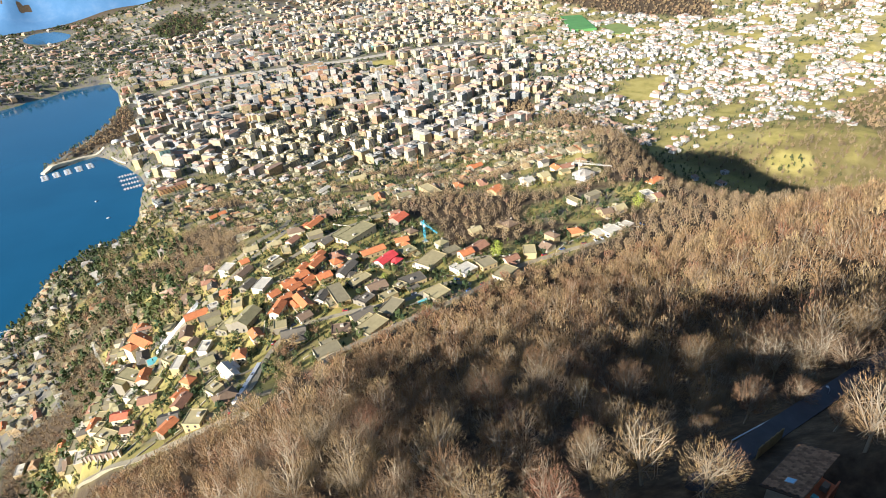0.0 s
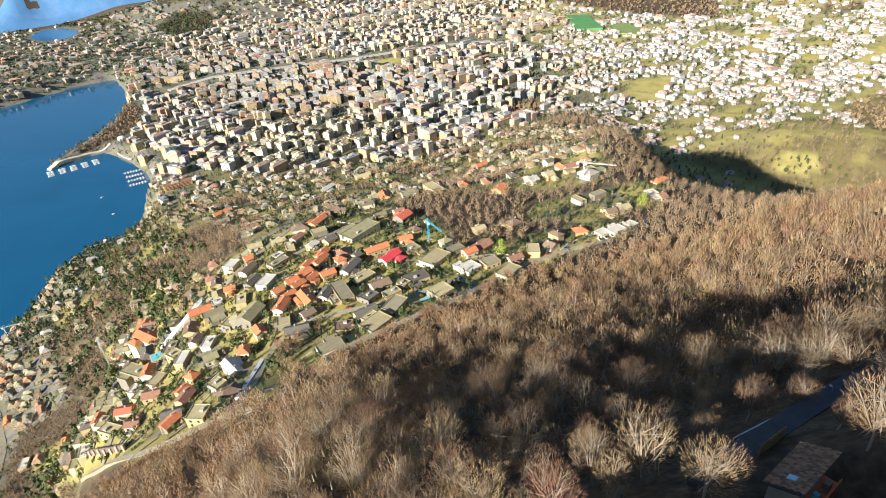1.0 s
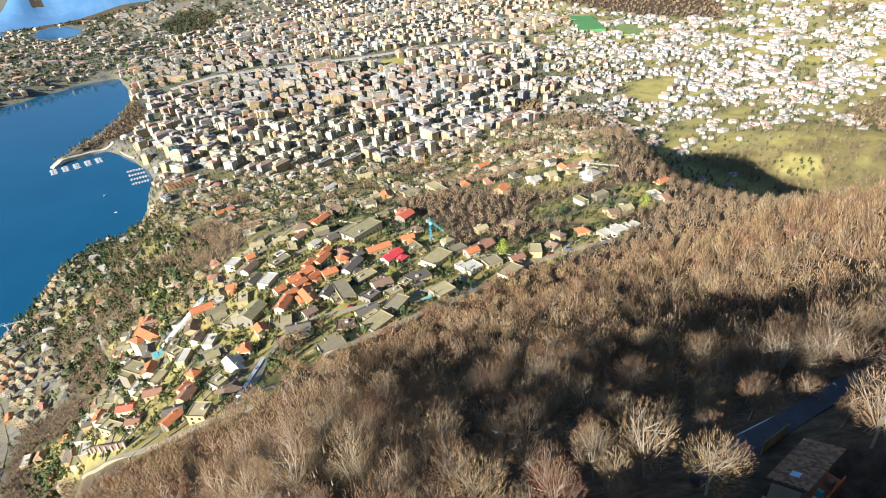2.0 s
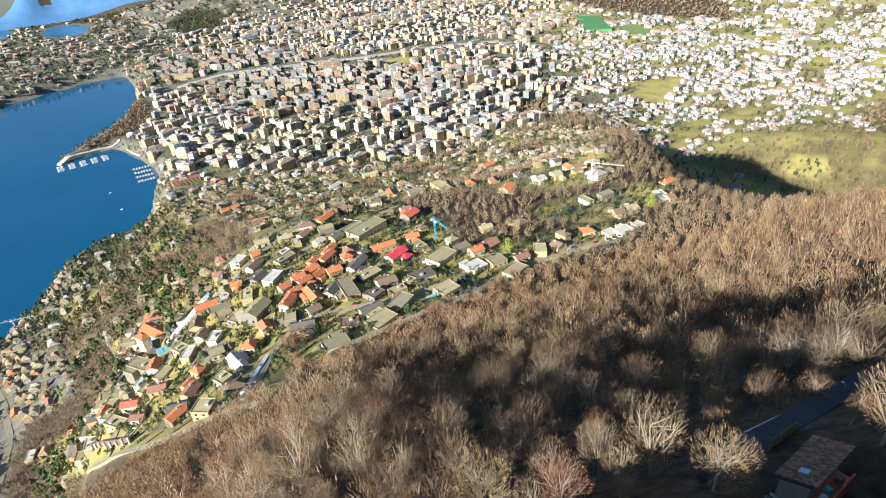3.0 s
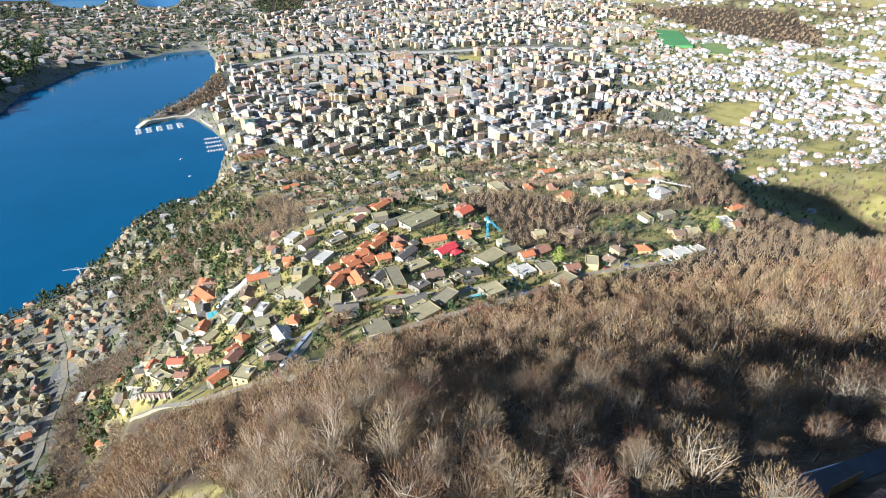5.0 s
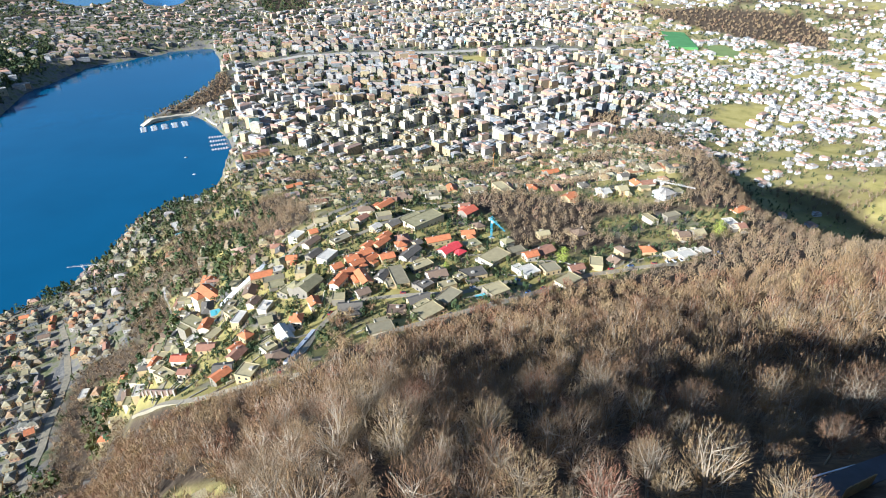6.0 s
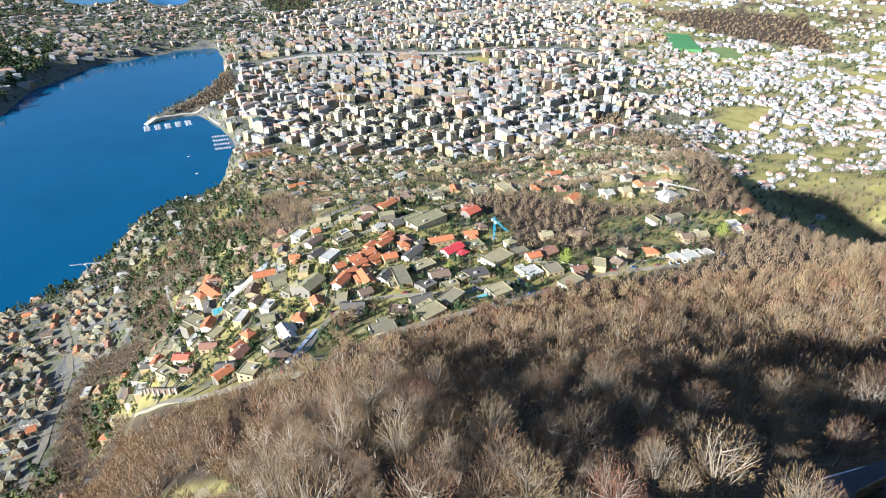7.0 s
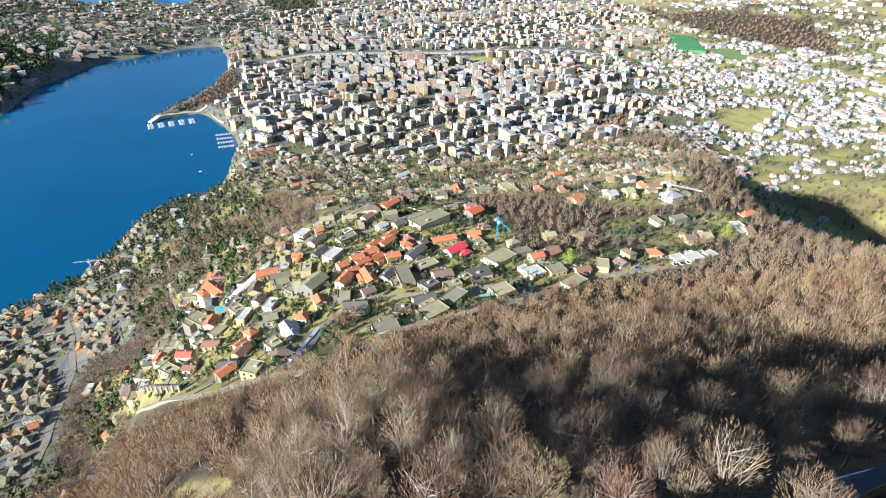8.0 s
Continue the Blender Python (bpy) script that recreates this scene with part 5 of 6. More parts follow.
# ---- the house below the camera, its road and wall ----
def tiled_house():
    x, y, turn, l, w, h = 39.4, 33.8, 31.3, 7.0, 7.2, 3.6
    z = 495.2
    root = new("stone_house")
    root.matrix_world = pose(x, y, z, 0, 0, turn)
    rise, b, ridge_v = w * 0.24, w / 2 + 0.6, 0.9
    under = lambda v: h - 0.25 + (b - v) / b * (rise + 0.25)
    g = Geo()
    g.box(-l / 2, ridge_v, -5, l / 2, w / 2, h - 0.4)
    g.solid([(-l / 2, ridge_v, h - 0.4), (-l / 2, w / 2, h - 0.4), (-l / 2, w / 2, under(w / 2) - 0.02), (-l / 2, ridge_v, under(ridge_v) - 0.02)],
            [(l / 2, ridge_v, h - 0.4), (l / 2, w / 2, h - 0.4), (l / 2, w / 2, under(w / 2) - 0.02), (l / 2, ridge_v, under(ridge_v) - 0.02)])
    rust = plain("warm_plaster", (0.62, 0.22, 0.10), 0.85, 0.35, 0.6, 4)
    part("wall", g, BEIGE, root, "beige plastered wall")
    g, a, t = Geo(), l / 2 + 0.6, 0.3
    low = [(-a, b, under(b)), (a, b, under(b)), (a, 0.65, under(0.65)), (-a, 0.65, under(0.65))][::-1]
    g.solid(low, [(p, q, r + t) for p, q, r in low])
    deck = part("roof", g, plain("roof_boards", (0.10, 0.07, 0.05), 0.9), root)
    g = Geo()
    g.box(-l / 2 + 0.3, -0.7, -5, l / 2 - 0.3, ridge_v - 0.01, 1.9)
    g.box(-l / 2 + 0.3, -0.7, 1.9, l / 2 - 0.3, -0.55, 2.8)
    part("balcony", g, rust, root, "walled balcony beside the roof")
    for u, v, wide, high, m in ((-2.2, -0.3, 0.8, 0.8, FRAME_W), (-0.8, -0.2, 0.6, 0.9, POOL), (1.4, -0.25, 1.0, 0.7, GREYWALL)):
        g = Geo()
        g.box(u, v, 1.9, u + wide, v + 0.7, 1.9 + high, 0.06)
        part("planter", g, m, root)
    tile = Geo()
    tile.box(-0.14, 0, 0, 0.14, 0.44, 0.05, 0.02)
    tile_mesh = tile.mesh("tile", plain("mossy_roof_tile", (0.27, 0.155, 0.085), 0.9, 0.45, 0.9, 9, random_amount=0.85))
    shift = random.Random(8)
    for e, rows in ((1, 11),):
        for r in range(rows):
            for c in range(int((l + 0.9) / 0.3)):
                u, v = -l / 2 - 0.4 + 0.3 * c + (0.15 if r % 2 else 0), w / 2 + 0.46 - r * 0.335
                zz = h + 0.13 + (1 - (v - 0.1) / (w / 2 + 0.6)) * (w * 0.24 + 0.25)
                ob = part("tile", tile_mesh, None, deck)
                ob.matrix_basis = pose(u, e * v, zz, math.degrees(math.atan2(w * 0.24 + 0.25, w / 2 + 0.6)) + shift.uniform(-1, 1.5), 0, (180 if e > 0 else 0) + shift.uniform(-2, 2))
    g = Geo()
    g.box(-0.4, -0.48, 0, 0.4, 0.48, 0.22)
    sky_win = part("skylight", g, STEEL, root, "roof window with a bright blue pane")
    sky_win.matrix_basis = pose(-2.3, 2.1, h + 1.02, -26, 0, 0)
    g = Geo()
    g.box(-0.32, -0.4, 0.22, 0.32, 0.4, 0.235)
    pane = plain("sky_glass", (0.35, 0.6, 0.75), 0.05, 0.05)
    part("pane", g, pane, sky_win)
    g = Geo()
    g.box(-l / 2 - 1.6, 1.0, 0.4, -l / 2 - 0.01, w / 2 + 0.3, 0.6)
    g.box(-l / 2 - 1.6, 1.0, 0.6, -l / 2 - 1.5, w / 2 + 0.3, 1.5)
    part("terrace", g, CONCRETE, root)
    tagged(root, "beige hillside house with a mossy tiled roof and rust-red balcony", "house")


tiled_house()


def along(line, gap):
    """Places and turns every gap metres along a line."""
    out, left = [], 0.0
    for (ax, ay), (bx, by) in zip(line, line[1:]):
        d = math.hypot(bx - ax, by - ay)
        s = left
        while s < d:
            out.append((ax + (bx - ax) * s / d, ay + (by - ay) * s / d, math.degrees(math.atan2(by - ay, bx - ax))))
            s += gap
        left = s - d
    return out


def garden_hut():
    x, y = -72, 90.5
    root = new("garden_hut")
    root.matrix_world = pose(x, y, ground_z(x, y), 0, 0, 40)
    g = Geo()
    g.box(-1.5, -1.2, -1.2, 1.5, 1.2, 2.1)
    part("wall", g, plain("orange_boards", (0.55, 0.22, 0.07), 0.85, 0.3, 1.5, 8), root)
    g = Geo()
    g.solid([(-1.8, -1.5, 2.1), (1.8, -1.5, 2.1), (1.8, 1.5, 2.1), (-1.8, 1.5, 2.1)], [(-1.8, -1.5, 2.2), (1.8, -1.5, 2.2), (1.8, 1.5, 2.6), (-1.8, 1.5, 2.6)])
    part("roof", g, ROOFS["cream"], root, "pale sloping roof")
    g = Geo()
    g.box(-0.45, -1.26, 0, 0.45, -1.2, 1.8)
    part("door", g, WOOD, root)
    tagged(root, "small orange boarded hut with a pale roof in a mossy clearing", "hut")


garden_hut()
for x, y, sc in ((-52, 77, 0.55), (-49, 72, 0.62), (-56, 80, 0.4)):
    copy_thing(green[4], pose(x, y, ground_z(x, y), 0, 0, 50 * x) @ Matrix.Scale(sc, 4)).matrix_world = pose(x, y, ground_z(x, y), 0, 0, 50 * x) @ Matrix.Scale(sc, 4)


def rail():
    root = new("guard_rail")
    pts = [(38.7, 46.8), (41.5, 48.1), (44.2, 49.4), (47.4, 50.9)]
    zs = [ground_z(x, y) for x, y in pts]
    root.matrix_world = pose(pts[0][0], pts[0][1], zs[0])
    for (ax, ay), (bx, by), za, zb in zip(pts, pts[1:], zs, zs[1:]):
        o = Vector((pts[0][0], pts[0][1], zs[0]))
        g = Geo()
        g.bar(Vector((ax, ay, za + 1.6)) - o, Vector((bx, by, zb + 1.6)) - o, 0.11)
        part("rail", g, STEEL, root)
        g = Geo()
        g.bar(Vector((ax, ay, za - 0.3)) - o, Vector((ax, ay, za + 1.65)) - o, 0.08)
        part("post", g, STEEL, root)
    tagged(root, "grey steel guard rail beside the wood road", "guard rail")


rail()


def wood_wall():
    root = new("timber_fence")
    ax, ay, bx, by = 38.1, 41.6, 44.6, 45.9
    root.matrix_world = pose(ax, ay, ground_z(ax, ay), 0, 0, math.degrees(math.atan2(by - ay, bx - ax)))
    drop = ground_z(bx, by) - ground_z(ax, ay)
    span = math.hypot(bx - ax, by - ay)
    for i in range(14):
        u = span * (i + 0.5) / 14
        g = Geo()
        g.box(u - 0.24, -0.06, drop * u / span - 0.5, u + 0.24, 0.06, drop * u / span + 2.0 + 0.12 * math.sin(i * 2.3), 0.02)
        part("board", g, WOOD, root)
    tagged(root, "yellowed timber fence between the road and the house", "fence")


wood_wall()


def street_lamp():
    x, y = 58.4, 55.0
    root = new("street_lamp")
    root.matrix_world = pose(x, y, ground_z(x, y), 0, 0, 115)
    g = Geo()
    g.bar((0, 0, -0.3), (0, 0, 2.6), 0.06, 0.05, 8)
    g.bar((0, 0, 2.6), (0.3, 0, 2.8), 0.04, 0.04, 6)
    part("pole", g, STEEL, root)
    g = Geo()
    g.box(0.2, -0.15, 2.75, 0.6, 0.15, 2.9, 0.04)
    part("lamp_head", g, FRAME_W, root, "white lamp head")
    tagged(root, "grey street lamp with a white head beside the road", "street lamp")


street_lamp()


# ---- cranes ----
def crane(x, y, mast_h, jib, back, turn, mat, label, jib_rise=0.0):
    root = new("tower_crane")
    root.matrix_world = pose(x, y, ground_z(x, y), 0, 0, turn)

    def lattice(a, b, half, step):
        g = Geo()
        a, b = Vector(a), Vector(b)
        q = (b - a).to_track_quat("Z", "Y")
        n = max(2, int((b - a).length / step))
        legs = [q @ Vector((s * half, t * half, 0)) for s, t in ((1, 1), (1, -1), (-1, -1), (-1, 1))]
        for o in legs:
            g.bar(a + o, b + o, half * 0.14)
        for i in range(n):
            p, r = a + (b - a) * i / n, a + (b - a) * (i + 1) / n
            for k in range(4):
                g.bar(p + legs[k], r + legs[(k + 1) % 4], half * 0.1)
                g.bar(r + legs[k], r + legs[(k + 1) % 4], half * 0.1)
        return g

    part("mast", lattice((0, 0, -1), (0, 0, mast_h), 0.65, 2.2), mat, root)
    part("jib", lattice((0, 0, mast_h), (jib, 0, mast_h + jib_rise), 0.42, 2.0), mat, root)
    part("counter_jib", lattice((-back, 0, mast_h), (0, 0, mast_h), 0.5, 2.0), mat, root)
    g = Geo()
    g.box(-back - 0.5, -1, mast_h - 2.2, -back + 2, 1, mast_h - 0.2)
    part("counterweight", g, CONCRETE, root)
    g = Geo()
    g.box(0.7, -0.9, mast_h - 2.2, 2.4, 0.9, mast_h - 0.3)
    part("cab", g, FRAME_W, root)
    g = Geo()
    g.bar((0, 0, mast_h), (0, 0, mast_h + 3.5), 0.3, 0.15)
    g.bar((0, 0, mast_h + 3.4), (jib * 0.7, 0, mast_h + 0.6 + jib_rise * 0.7), 0.07)
    g.bar((0, 0, mast_h + 3.4), (-back, 0, mast_h + 0.4), 0.07)
    part("tie_bars", g, mat, root)
    g = Geo()
    g.box(-2.2, -2.2, -1.5, 2.2, 2.2, 0.5)
    part("base", g, CONCRETE, root)
    tagged(root, label, "crane")


crane(9.8, 414, 17, 21, 4, -62, BLUE, "light blue tower crane on a village building site")
crane(166.7, 495.6, 20, 30, 7, -28, PALE, "pale tower crane above a wooded slope")
crane(-338, 482, 33, 20, 6, -60, PALE, "pale yellow tower crane on the lower slope")
crane(-640, 735, 22, 24, 22, 195, PALE, "pale tower crane near the lake shore")
crane(25, 1077, 26, 16, 6, 80, ORANGE_P, "orange tower crane beside tiled houses")


# ---- terraces, walls and pools in the village ----
strip("terrace", WHITE_DECK, 4.4, 1.2, FRAME_W, "long white paved terrace with a turquoise end", "")["category"] = "terrace"


def block(name, line, thick, high, mat, label, category, sink=1.5):
    """A wall that follows the ground along a line, in straight lengths."""
    x0, y0 = line[0]
    z0 = ground_z(x0, y0)
    root = new(name)
    root.matrix_world = pose(x0, y0, z0)
    o = Vector((x0, y0, z0))
    for (ax, ay), (bx, by) in zip(line, line[1:]):
        a, b = Vector((ax, ay, ground_z(ax, ay))) - o, Vector((bx, by, ground_z(bx, by))) - o
        n = Vector((-(b - a).y, (b - a).x, 0)).normalized() * thick / 2
        g = Geo()
        dn, up = Vector((0, 0, -sink)), Vector((0, 0, high))
        g.solid([a - n + dn, b - n + dn, b + n + dn, a + n + dn], [a - n + up, b - n + up, b + n + up, a + n + up])
        part("wall_length", g, mat, root)
    return tagged(root, label, category)


block("parapet", [(-101, 221), (-103, 238), (-105, 253), (-104, 265), (-103, 276)], 2.4, 1.6, FRAME_W, "white concrete parapet along the hillside road", "wall")
RETAIN = block("retaining_wall", [(-244, 284), (-222, 266), (-204, 252), (-189, 241), (-174, 230)], 1.0, 4.4, plain("brown_shotcrete", (0.20, 0.13, 0.09), 0.9), "brown retaining wall with pale concrete posts", "wall", 4)
for x, y, turn in along([(-244, 283), (-222, 265), (-204, 251), (-189, 240), (-174, 229)], 11):
    g = Geo()
    z = ground_z(x, y) - RETAIN.location.z
    g.box(x - RETAIN.location.x - 0.5, y - RETAIN.location.y - 0.9, z - 2, x - RETAIN.location.x + 0.5, y - RETAIN.location.y + 0.2, z + 4.9)
    part("post", g, CONCRETE, RETAIN)


def pool(x, y, l, w, turn):
    root = new("swimming_pool")
    root.matrix_world = pose(x, y, ground_z(x, y) + 0.8, 0, 0, turn)
    g = Geo()
    g.box(-l / 2 - 0.8, -w / 2 - 0.8, -3, l / 2 + 0.8, w / 2 + 0.8, 0)
    part("surround", g, CONCRETE, root)
    g = Geo()
    g.box(-l / 2, -w / 2, -1, l / 2, w / 2, 0.05)
    part("basin_water", g, POOL, root)
    tagged(root, "turquoise swimming pool with a pale stone surround", "pool")


pool(-207, 352, 12, 8, 30)
pool(3, 309, 9, 4.5, 30)
pool(-500, 800, 16, 9, 40)


# ---- playing fields ----
def pitch(area, mat, label):
    low = [(x, y, ground_z(x, y) - 1) for x, y in area]
    top = max(z for _, _, z in low) + 1.6
    g = Geo()
    g.solid(low, [(x, y, top) for x, y, _ in low])
    tagged(new("playing_field", g.mesh("playing_field", mat)), label, "playing field")


pitch(PITCH[::-1], TURF, "bright green artificial playing field at the stadium")
pitch(PITCH_B[::-1], plain("stadium_grass", (0.22, 0.27, 0.08), 0.9, 0.2, 0.02, 0.3), "dull green stadium lawn beside the bright field")


# ---- harbour ----
MOLE = [(-880, 1690), (-930, 1655), (-985, 1600), (-1004, 1562)]
strip("breakwater", MOLE, 17, 0.7, SAND, "pale stone breakwater with a promenade", "")["category"] = "breakwater"
strip("breakwater", [(-838, 1632), (-800, 1590), (-772, 1566)], 7, 1.2, CONCRETE, "narrow concrete mole at the harbour mouth", "")["category"] = "breakwater"
strip("beach", [(-790, 1650), (-765, 1605), (-752, 1580)], 34, 0.8, SAND, "pale sandy lido beach beside the harbour", "")["category"] = "beach"


def jetty(x, y, l, turn):
    root = new("jetty")
    root.matrix_world = pose(x, y, 0, 0, 0, turn)
    g = Geo()
    g.box(0, -1.4, 0.5, l, 1.4, 0.9)
    part("deck", g, CONCRETE, root)
    for i in range(4):
        g = Geo()
        g.bar((l * (i + 0.5) / 4, 0, -6), (l * (i + 0.5) / 4, 0, 0.5), 0.35, 0.35, 6)
        part("pile", g, WOOD, root)
    tagged(root, "narrow jetty lined with moored white boats", "jetty", group="harbour jetties")


def boat_mesh():
    hull, cabin = Geo(), Geo()
    for a, b, za, zb in (((2.9, 1.1), (3.4, 1.35), -0.3, 1.0),):
        def outline(hl, hw, z):
            return [(-hl, -hw, z), (hl * 0.35, -hw, z), (hl * 1.15, 0, z), (hl * 0.35, hw, z), (-hl, hw, z)]
        hull.solid(outline(*a, za), outline(*b, zb))
    cabin.box(-1.4, -0.8, 1.0, 1.2, 0.8, 1.9, 0.25)
    return hull.mesh("hull", FRAME_W), cabin.mesh("cabin", plain("boat_canvas", (0.55, 0.58, 0.62), 0.7))


HULL, CABIN = boat_mesh()


def boat(x, y, turn, size):
    root = new("boat")
    part("hull", HULL, None, root)
    part("cabin", CABIN, None, root)
    root.matrix_world = pose(x, y, 0, 0, 0, turn) @ Matrix.Scale(size, 4)
    tagged(root, "small white motor boat moored in the harbour", "boat", group="moored boats")


for i in range(5):
    bx, by = -997 + 24 * i, 1556 + 15 * i
    jetty(bx, by, 56 if i < 4 else 40, -58)
    for k in range(7):
        for e in (-1, 1):
            s = 8 + k * 7
            boat(bx + s * math.cos(radians(-58)) + e * 5 * math.sin(radians(58)), by + s * math.sin(radians(-58)) + e * 5 * math.cos(radians(58)), -58 + 90 * e, dice.uniform(0.9, 1.3))
for i in range(4):
    bx, by = -724 + 16 * i, 1496 - 30 * i
    jetty(bx, by, 46, 205)
    for k in range(6):
        for e in (-1, 1):
            s = 6 + k * 7
            boat(bx + s * math.cos(radians(205)) + e * 5 * math.sin(radians(25)), by + s * math.sin(radians(205)) - e * 5 * math.cos(radians(25)), 205 + 90 * e, dice.uniform(0.8, 1.25))
boat(-760, 1330, 60, 1.2)
boat(-690, 1225, 20, 1.2)


def dome(x, y, r, mat, label):
    root = new("domed_hall")
    root.matrix_world = pose(x, y, ground_z(x, y))
    g = Geo()
    ring = [(math.cos(i * 0.3142), math.sin(i * 0.3142)) for i in range(20)]
    g.solid([(r * a, r * b, -3) for a, b in ring], [(r * a, r * b, 6) for a, b in ring])
    part("wall", g, PLASTER, root)
    g = Geo()
    for i in range(6):
        e0, e1 = i * 0.2618, (i + 1) * 0.2618
        r0, r1, z0, z1 = r * 1.04 * math.cos(e0), max(0.05, r * 1.04 * math.cos(e1)), 6 + r * 0.5 * math.sin(e0), 6 + r * 0.5 * math.sin(e1)
        for k in range(20):
            (a, b), (c, d) = ring[k], ring[(k + 1) % 20]
            g.face((r0 * a, r0 * b, z0), (r0 * c, r0 * d, z0), (r1 * c, r1 * d, z1), (r1 * a, r1 * b, z1))
    part("roof", g, mat, root)
    tagged(root, label, "hall")


dome(-688, 1655, 17, FRAME_W, "white domed hall near the harbour")
dome(-850, 1706, 12, FRAME_W, "white rounded lido building beside the beach")
dome(-441, 1208, 11, ROOFS["terracotta"], "round pavilion with a terracotta tiled roof")


def big_block(x, y, l, w, h, turn, wall, roof, label):
    b = apartment(l, w, max(1, int(h / 3)), wall, roof)
    b.matrix_world = pose(x, y, ground_z(x, y), 0, 0, turn)
    tagged(b, label, "building", "landmark buildings")


GREENGLASS = plain("green_glass_facade", (0.28, 0.42, 0.36), 0.35, 0.15, 0.1, 1)
big_block(-626, 1480, 26, 15, 36, 30, GREENGLASS, ROOFS["cream"], "tall green-glazed office tower near the harbour")
big_block(-653, 1823, 52, 40, 14, 30, plain("pale_green_metal", (0.62, 0.68, 0.62), 0.5, 0.1), ROOFS["white"], "large pale green-roofed hall beside a car park")
big_block(-600, 1800, 38, 34, 10, 30, GREYWALL, ROOFS["grey"], "low grey hall beside the large pale hall")
big_block(-543, 1262, 62, 18, 12, 28, plain("apricot_plaster", (0.62, 0.36, 0.16), 0.85), ROOFS["terracotta"], "long apricot-coloured school building by the shore")
big_block(-581, 1624, 46, 14, 21, 105, GREYWALL, ROOFS["cream"], "long grey slab of flats")
big_block(-60, 2640, 60, 22, 20, 12, plain("teal_glass", (0.30, 0.58, 0.52), 0.4, 0.2), ROOFS["white"], "white and teal office block behind the railway")


# ---- two bright green trees ----
for x, y, sc in ((63.2, 365.4, 1.3), (196.2, 421.6, 1.2), (-24.0, 353.6, 0.7)):
    t = near_tree(leafy_tree(77, 11, 9, 420, False), "leafy_tree", "bright yellow-green leafy tree beside the wood", "bright green trees", FRESH)
    t.matrix_world = pose(x, y, ground_z(x, y)) @ Matrix.Scale(sc, 4)


# ---- garden walls and parked cars ----
walls = 0
for x, y in zip(scatter.uniform(-300, 180, 600), scatter.uniform(210, 520, 600)):
    if walls >= 60:
        break
    if inside(VILLAGE, x, y) < 6 or not free(x, y, 2) or not lines_clear([x], [y], 4)[0]:
        continue
    t, ln = radians(contour(x, y) + dice.uniform(-8, 8)), dice.uniform(6, 13)
    c, s = math.cos(t), math.sin(t)
    block("garden_wall", [(x - ln * c, y - ln * s), (x, y), (x + ln * c, y + ln * s)], 0.5, dice.uniform(0.7, 1.4), dice.choice((CONCRETE, GREYWALL, PLASTER)),
          "pale terrace wall stepping along the slope", "wall", 2)["group"] = "garden terrace walls"
    walls += 1


def hedge(x, y, turn, l, tall):
    """A clipped hedge: a dense block of small leaf sprays."""
    rng = np.random.RandomState(int(abs(x * 7 + y * 13)))
    n = int(l * 14)
    p = np.stack([rng.uniform(-l / 2, l / 2, n), rng.uniform(-0.7, 0.7, n), rng.uniform(-0.6, tall, n)], -1)
    d = rng.normal(0, 1, (n, 3))
    d /= np.linalg.norm(d, axis=1)[:, None]
    e = np.cross(d, rng.normal(0, 1, (n, 3)))
    e /= np.linalg.norm(e, axis=1)[:, None]
    v = np.stack([p - e * 0.4, p + e * 0.4, p + d * 0.8], 1).reshape(-1, 3)
    ob = new("hedge", raw_mesh("hedge", v, np.arange(3 * n).reshape(-1, 3), [LEAF], np.full(len(v), rng.uniform())))
    ob.matrix_world = pose(x, y, ground_z(x, y), 0, 0, turn)
    tagged(ob, "dark green clipped hedge along a garden terrace", "hedge", group="garden hedges")


hedges = 0
for x, y in zip(scatter.uniform(-300, 180, 900), scatter.uniform(210, 520, 900)):
    if hedges >= 130:
        break
    if inside(VILLAGE, x, y) < 4 or not free(x, y, 1) or not lines_clear([x], [y], 3.5)[0]:
        continue
    hedge(x, y, contour(x, y) + dice.choice((0, 0, 90)) + dice.uniform(-6, 6), dice.uniform(6, 14), dice.uniform(1.2, 2.4))
    hedges += 1


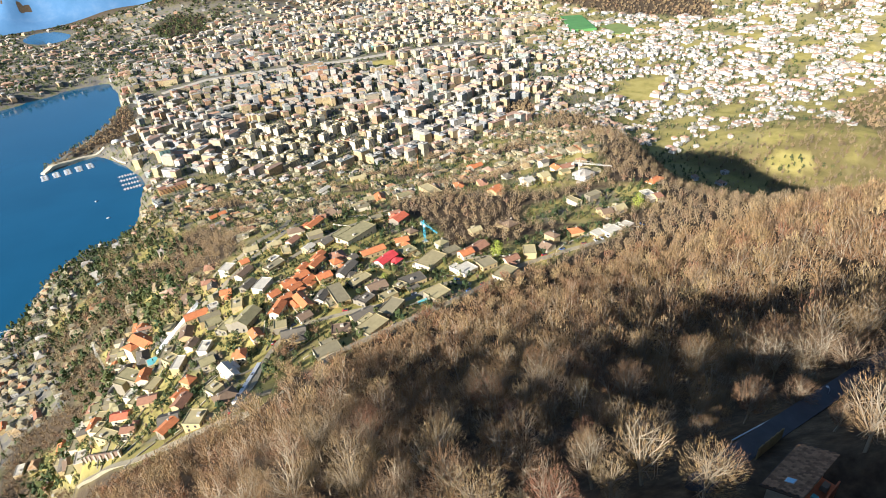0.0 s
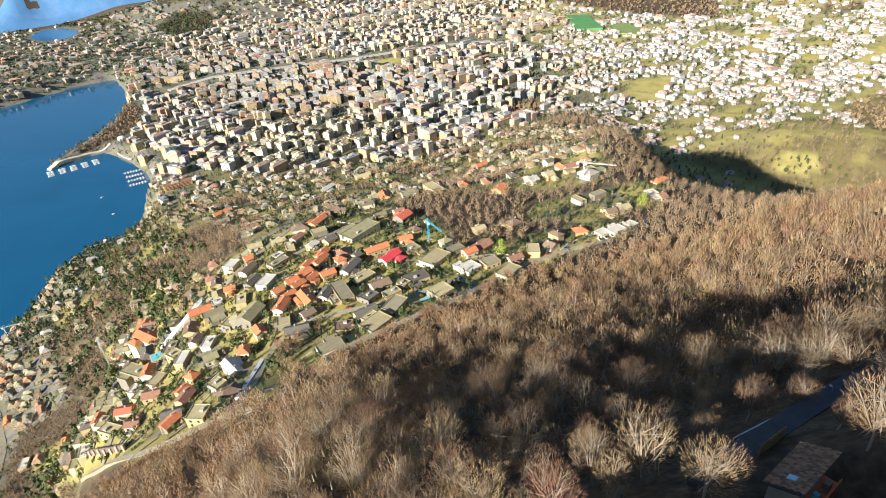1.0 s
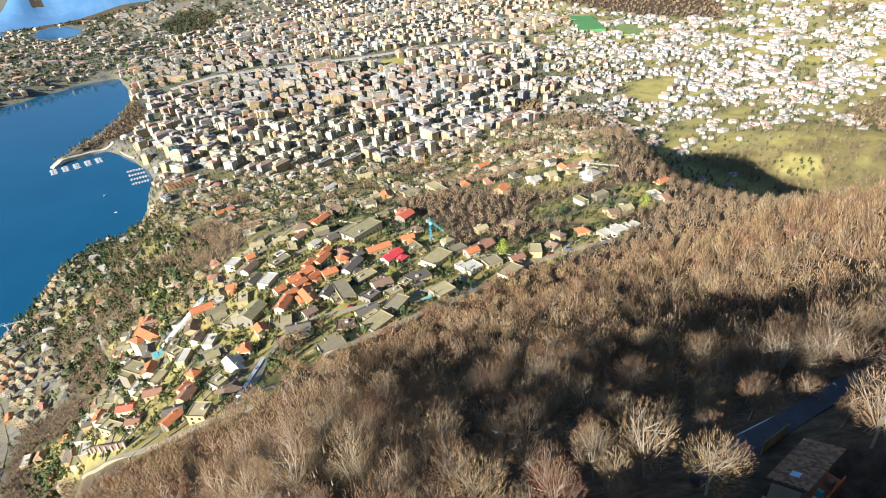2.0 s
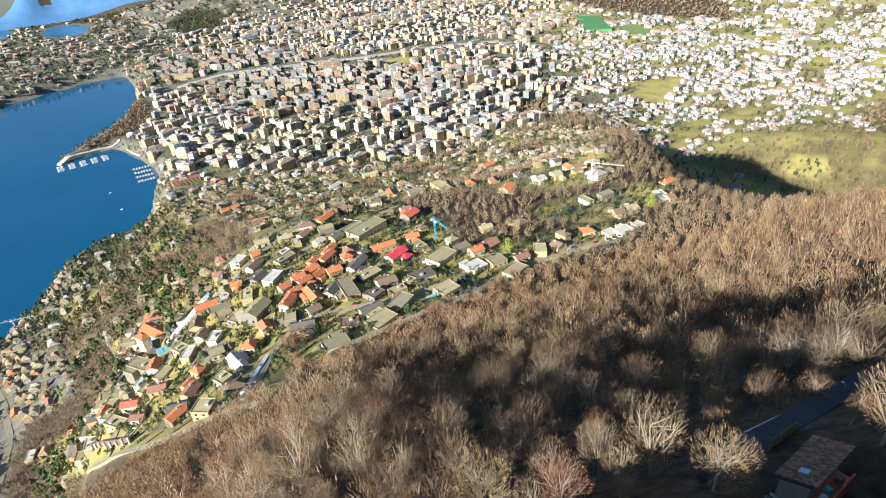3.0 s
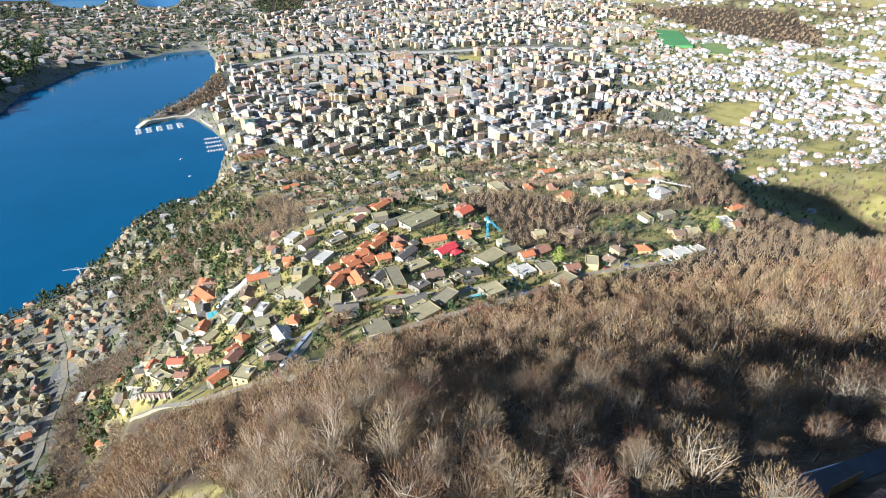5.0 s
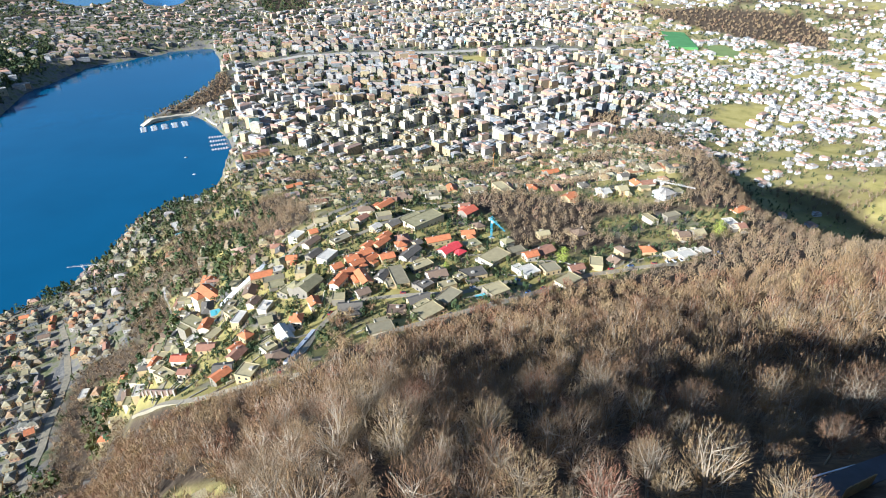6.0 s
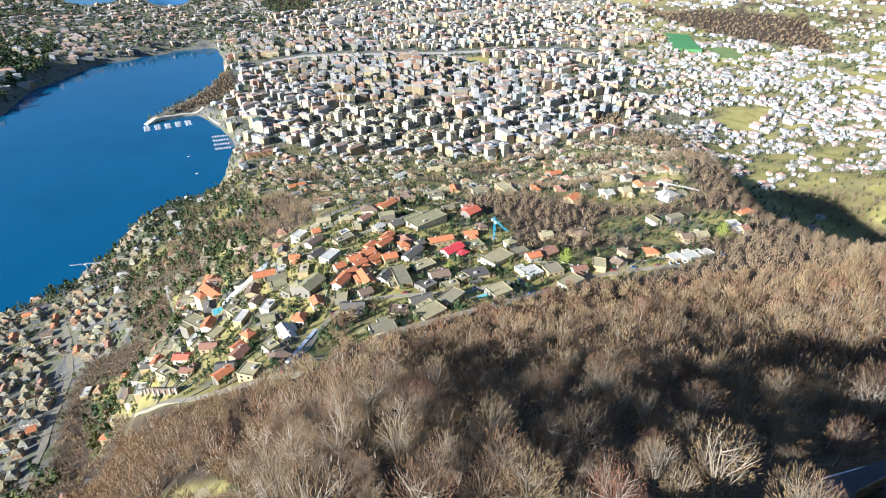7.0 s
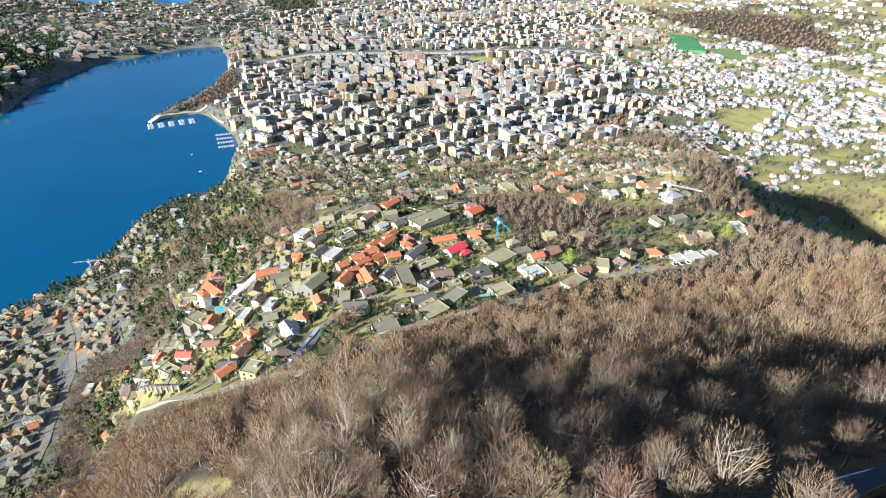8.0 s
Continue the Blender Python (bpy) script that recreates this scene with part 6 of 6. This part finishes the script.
def car_meshes():
    body, cab, wheel = Geo(), Geo(), Geo()
    body.solid([(-2.1, -0.85, 0.3), (2.1, -0.85, 0.3), (2.1, 0.85, 0.3), (-2.1, 0.85, 0.3)], [(-2.0, -0.82, 0.95), (1.95, -0.82, 0.85), (1.95, 0.82, 0.85), (-2.0, 0.82, 0.95)])
    cab.solid([(-1.7, -0.78, 0.93), (1.0, -0.78, 0.9), (1.0, 0.78, 0.9), (-1.7, 0.78, 0.93)], [(-1.3, -0.62, 1.48), (0.35, -0.62, 1.48), (0.35, 0.62, 1.48), (-1.3, 0.62, 1.48)])
    wheel.bar((0, -0.11, 0), (0, 0.11, 0), 0.32, 0.32, 10)
    paints = [plain("car_paint", c, 0.3, 0.08) for c in ((0.75, 0.75, 0.75), (0.75, 0.75, 0.75), (0.08, 0.09, 0.11), (0.45, 0.05, 0.05), (0.12, 0.2, 0.4), (0.35, 0.36, 0.37))]
    return [body.mesh("body", p) for p in paints], cab.mesh("cabin", GLASS), wheel.mesh("wheel", ASPHALT)


BODIES, CABMESH, WHEEL = car_meshes()
TONES = ("white", "white", "black", "red", "blue", "grey")


def car(x, y, turn, k):
    root = new("car")
    part("body", BODIES[k], None, root)
    part("cabin", CABMESH, None, root)
    for u in (-1.3, 1.25):
        for v in (-0.8, 0.8):
            part("wheel", WHEEL, None, root).matrix_basis = pose(u, v, 0.32)
    root.matrix_world = pose(x, y, ground_z(x, y) + 0.35, 0, 0, turn)
    tagged(root, f"{TONES[k]} car parked beside the hillside road", "car", group="parked cars")


for line, gap, side in ((STREET, 17, 3.2), (LANE[:6], 21, 3.4), (ROAD[8:], 16, 3.6)):
    for x, y, turn in along(line, gap):
        x, y = x - side * math.sin(radians(turn)), y + side * math.cos(radians(turn))
        if dice.random() < 0.7 and free(x, y, 1.5):
            car(x, y, turn + dice.choice((0, 180)), dice.randrange(6))
for i in range(9):
    car(140 + 5.2 * i, 368 + 1.6 * i, 110, (0, 1, 0, 5, 1, 2, 0, 1, 4)[i])
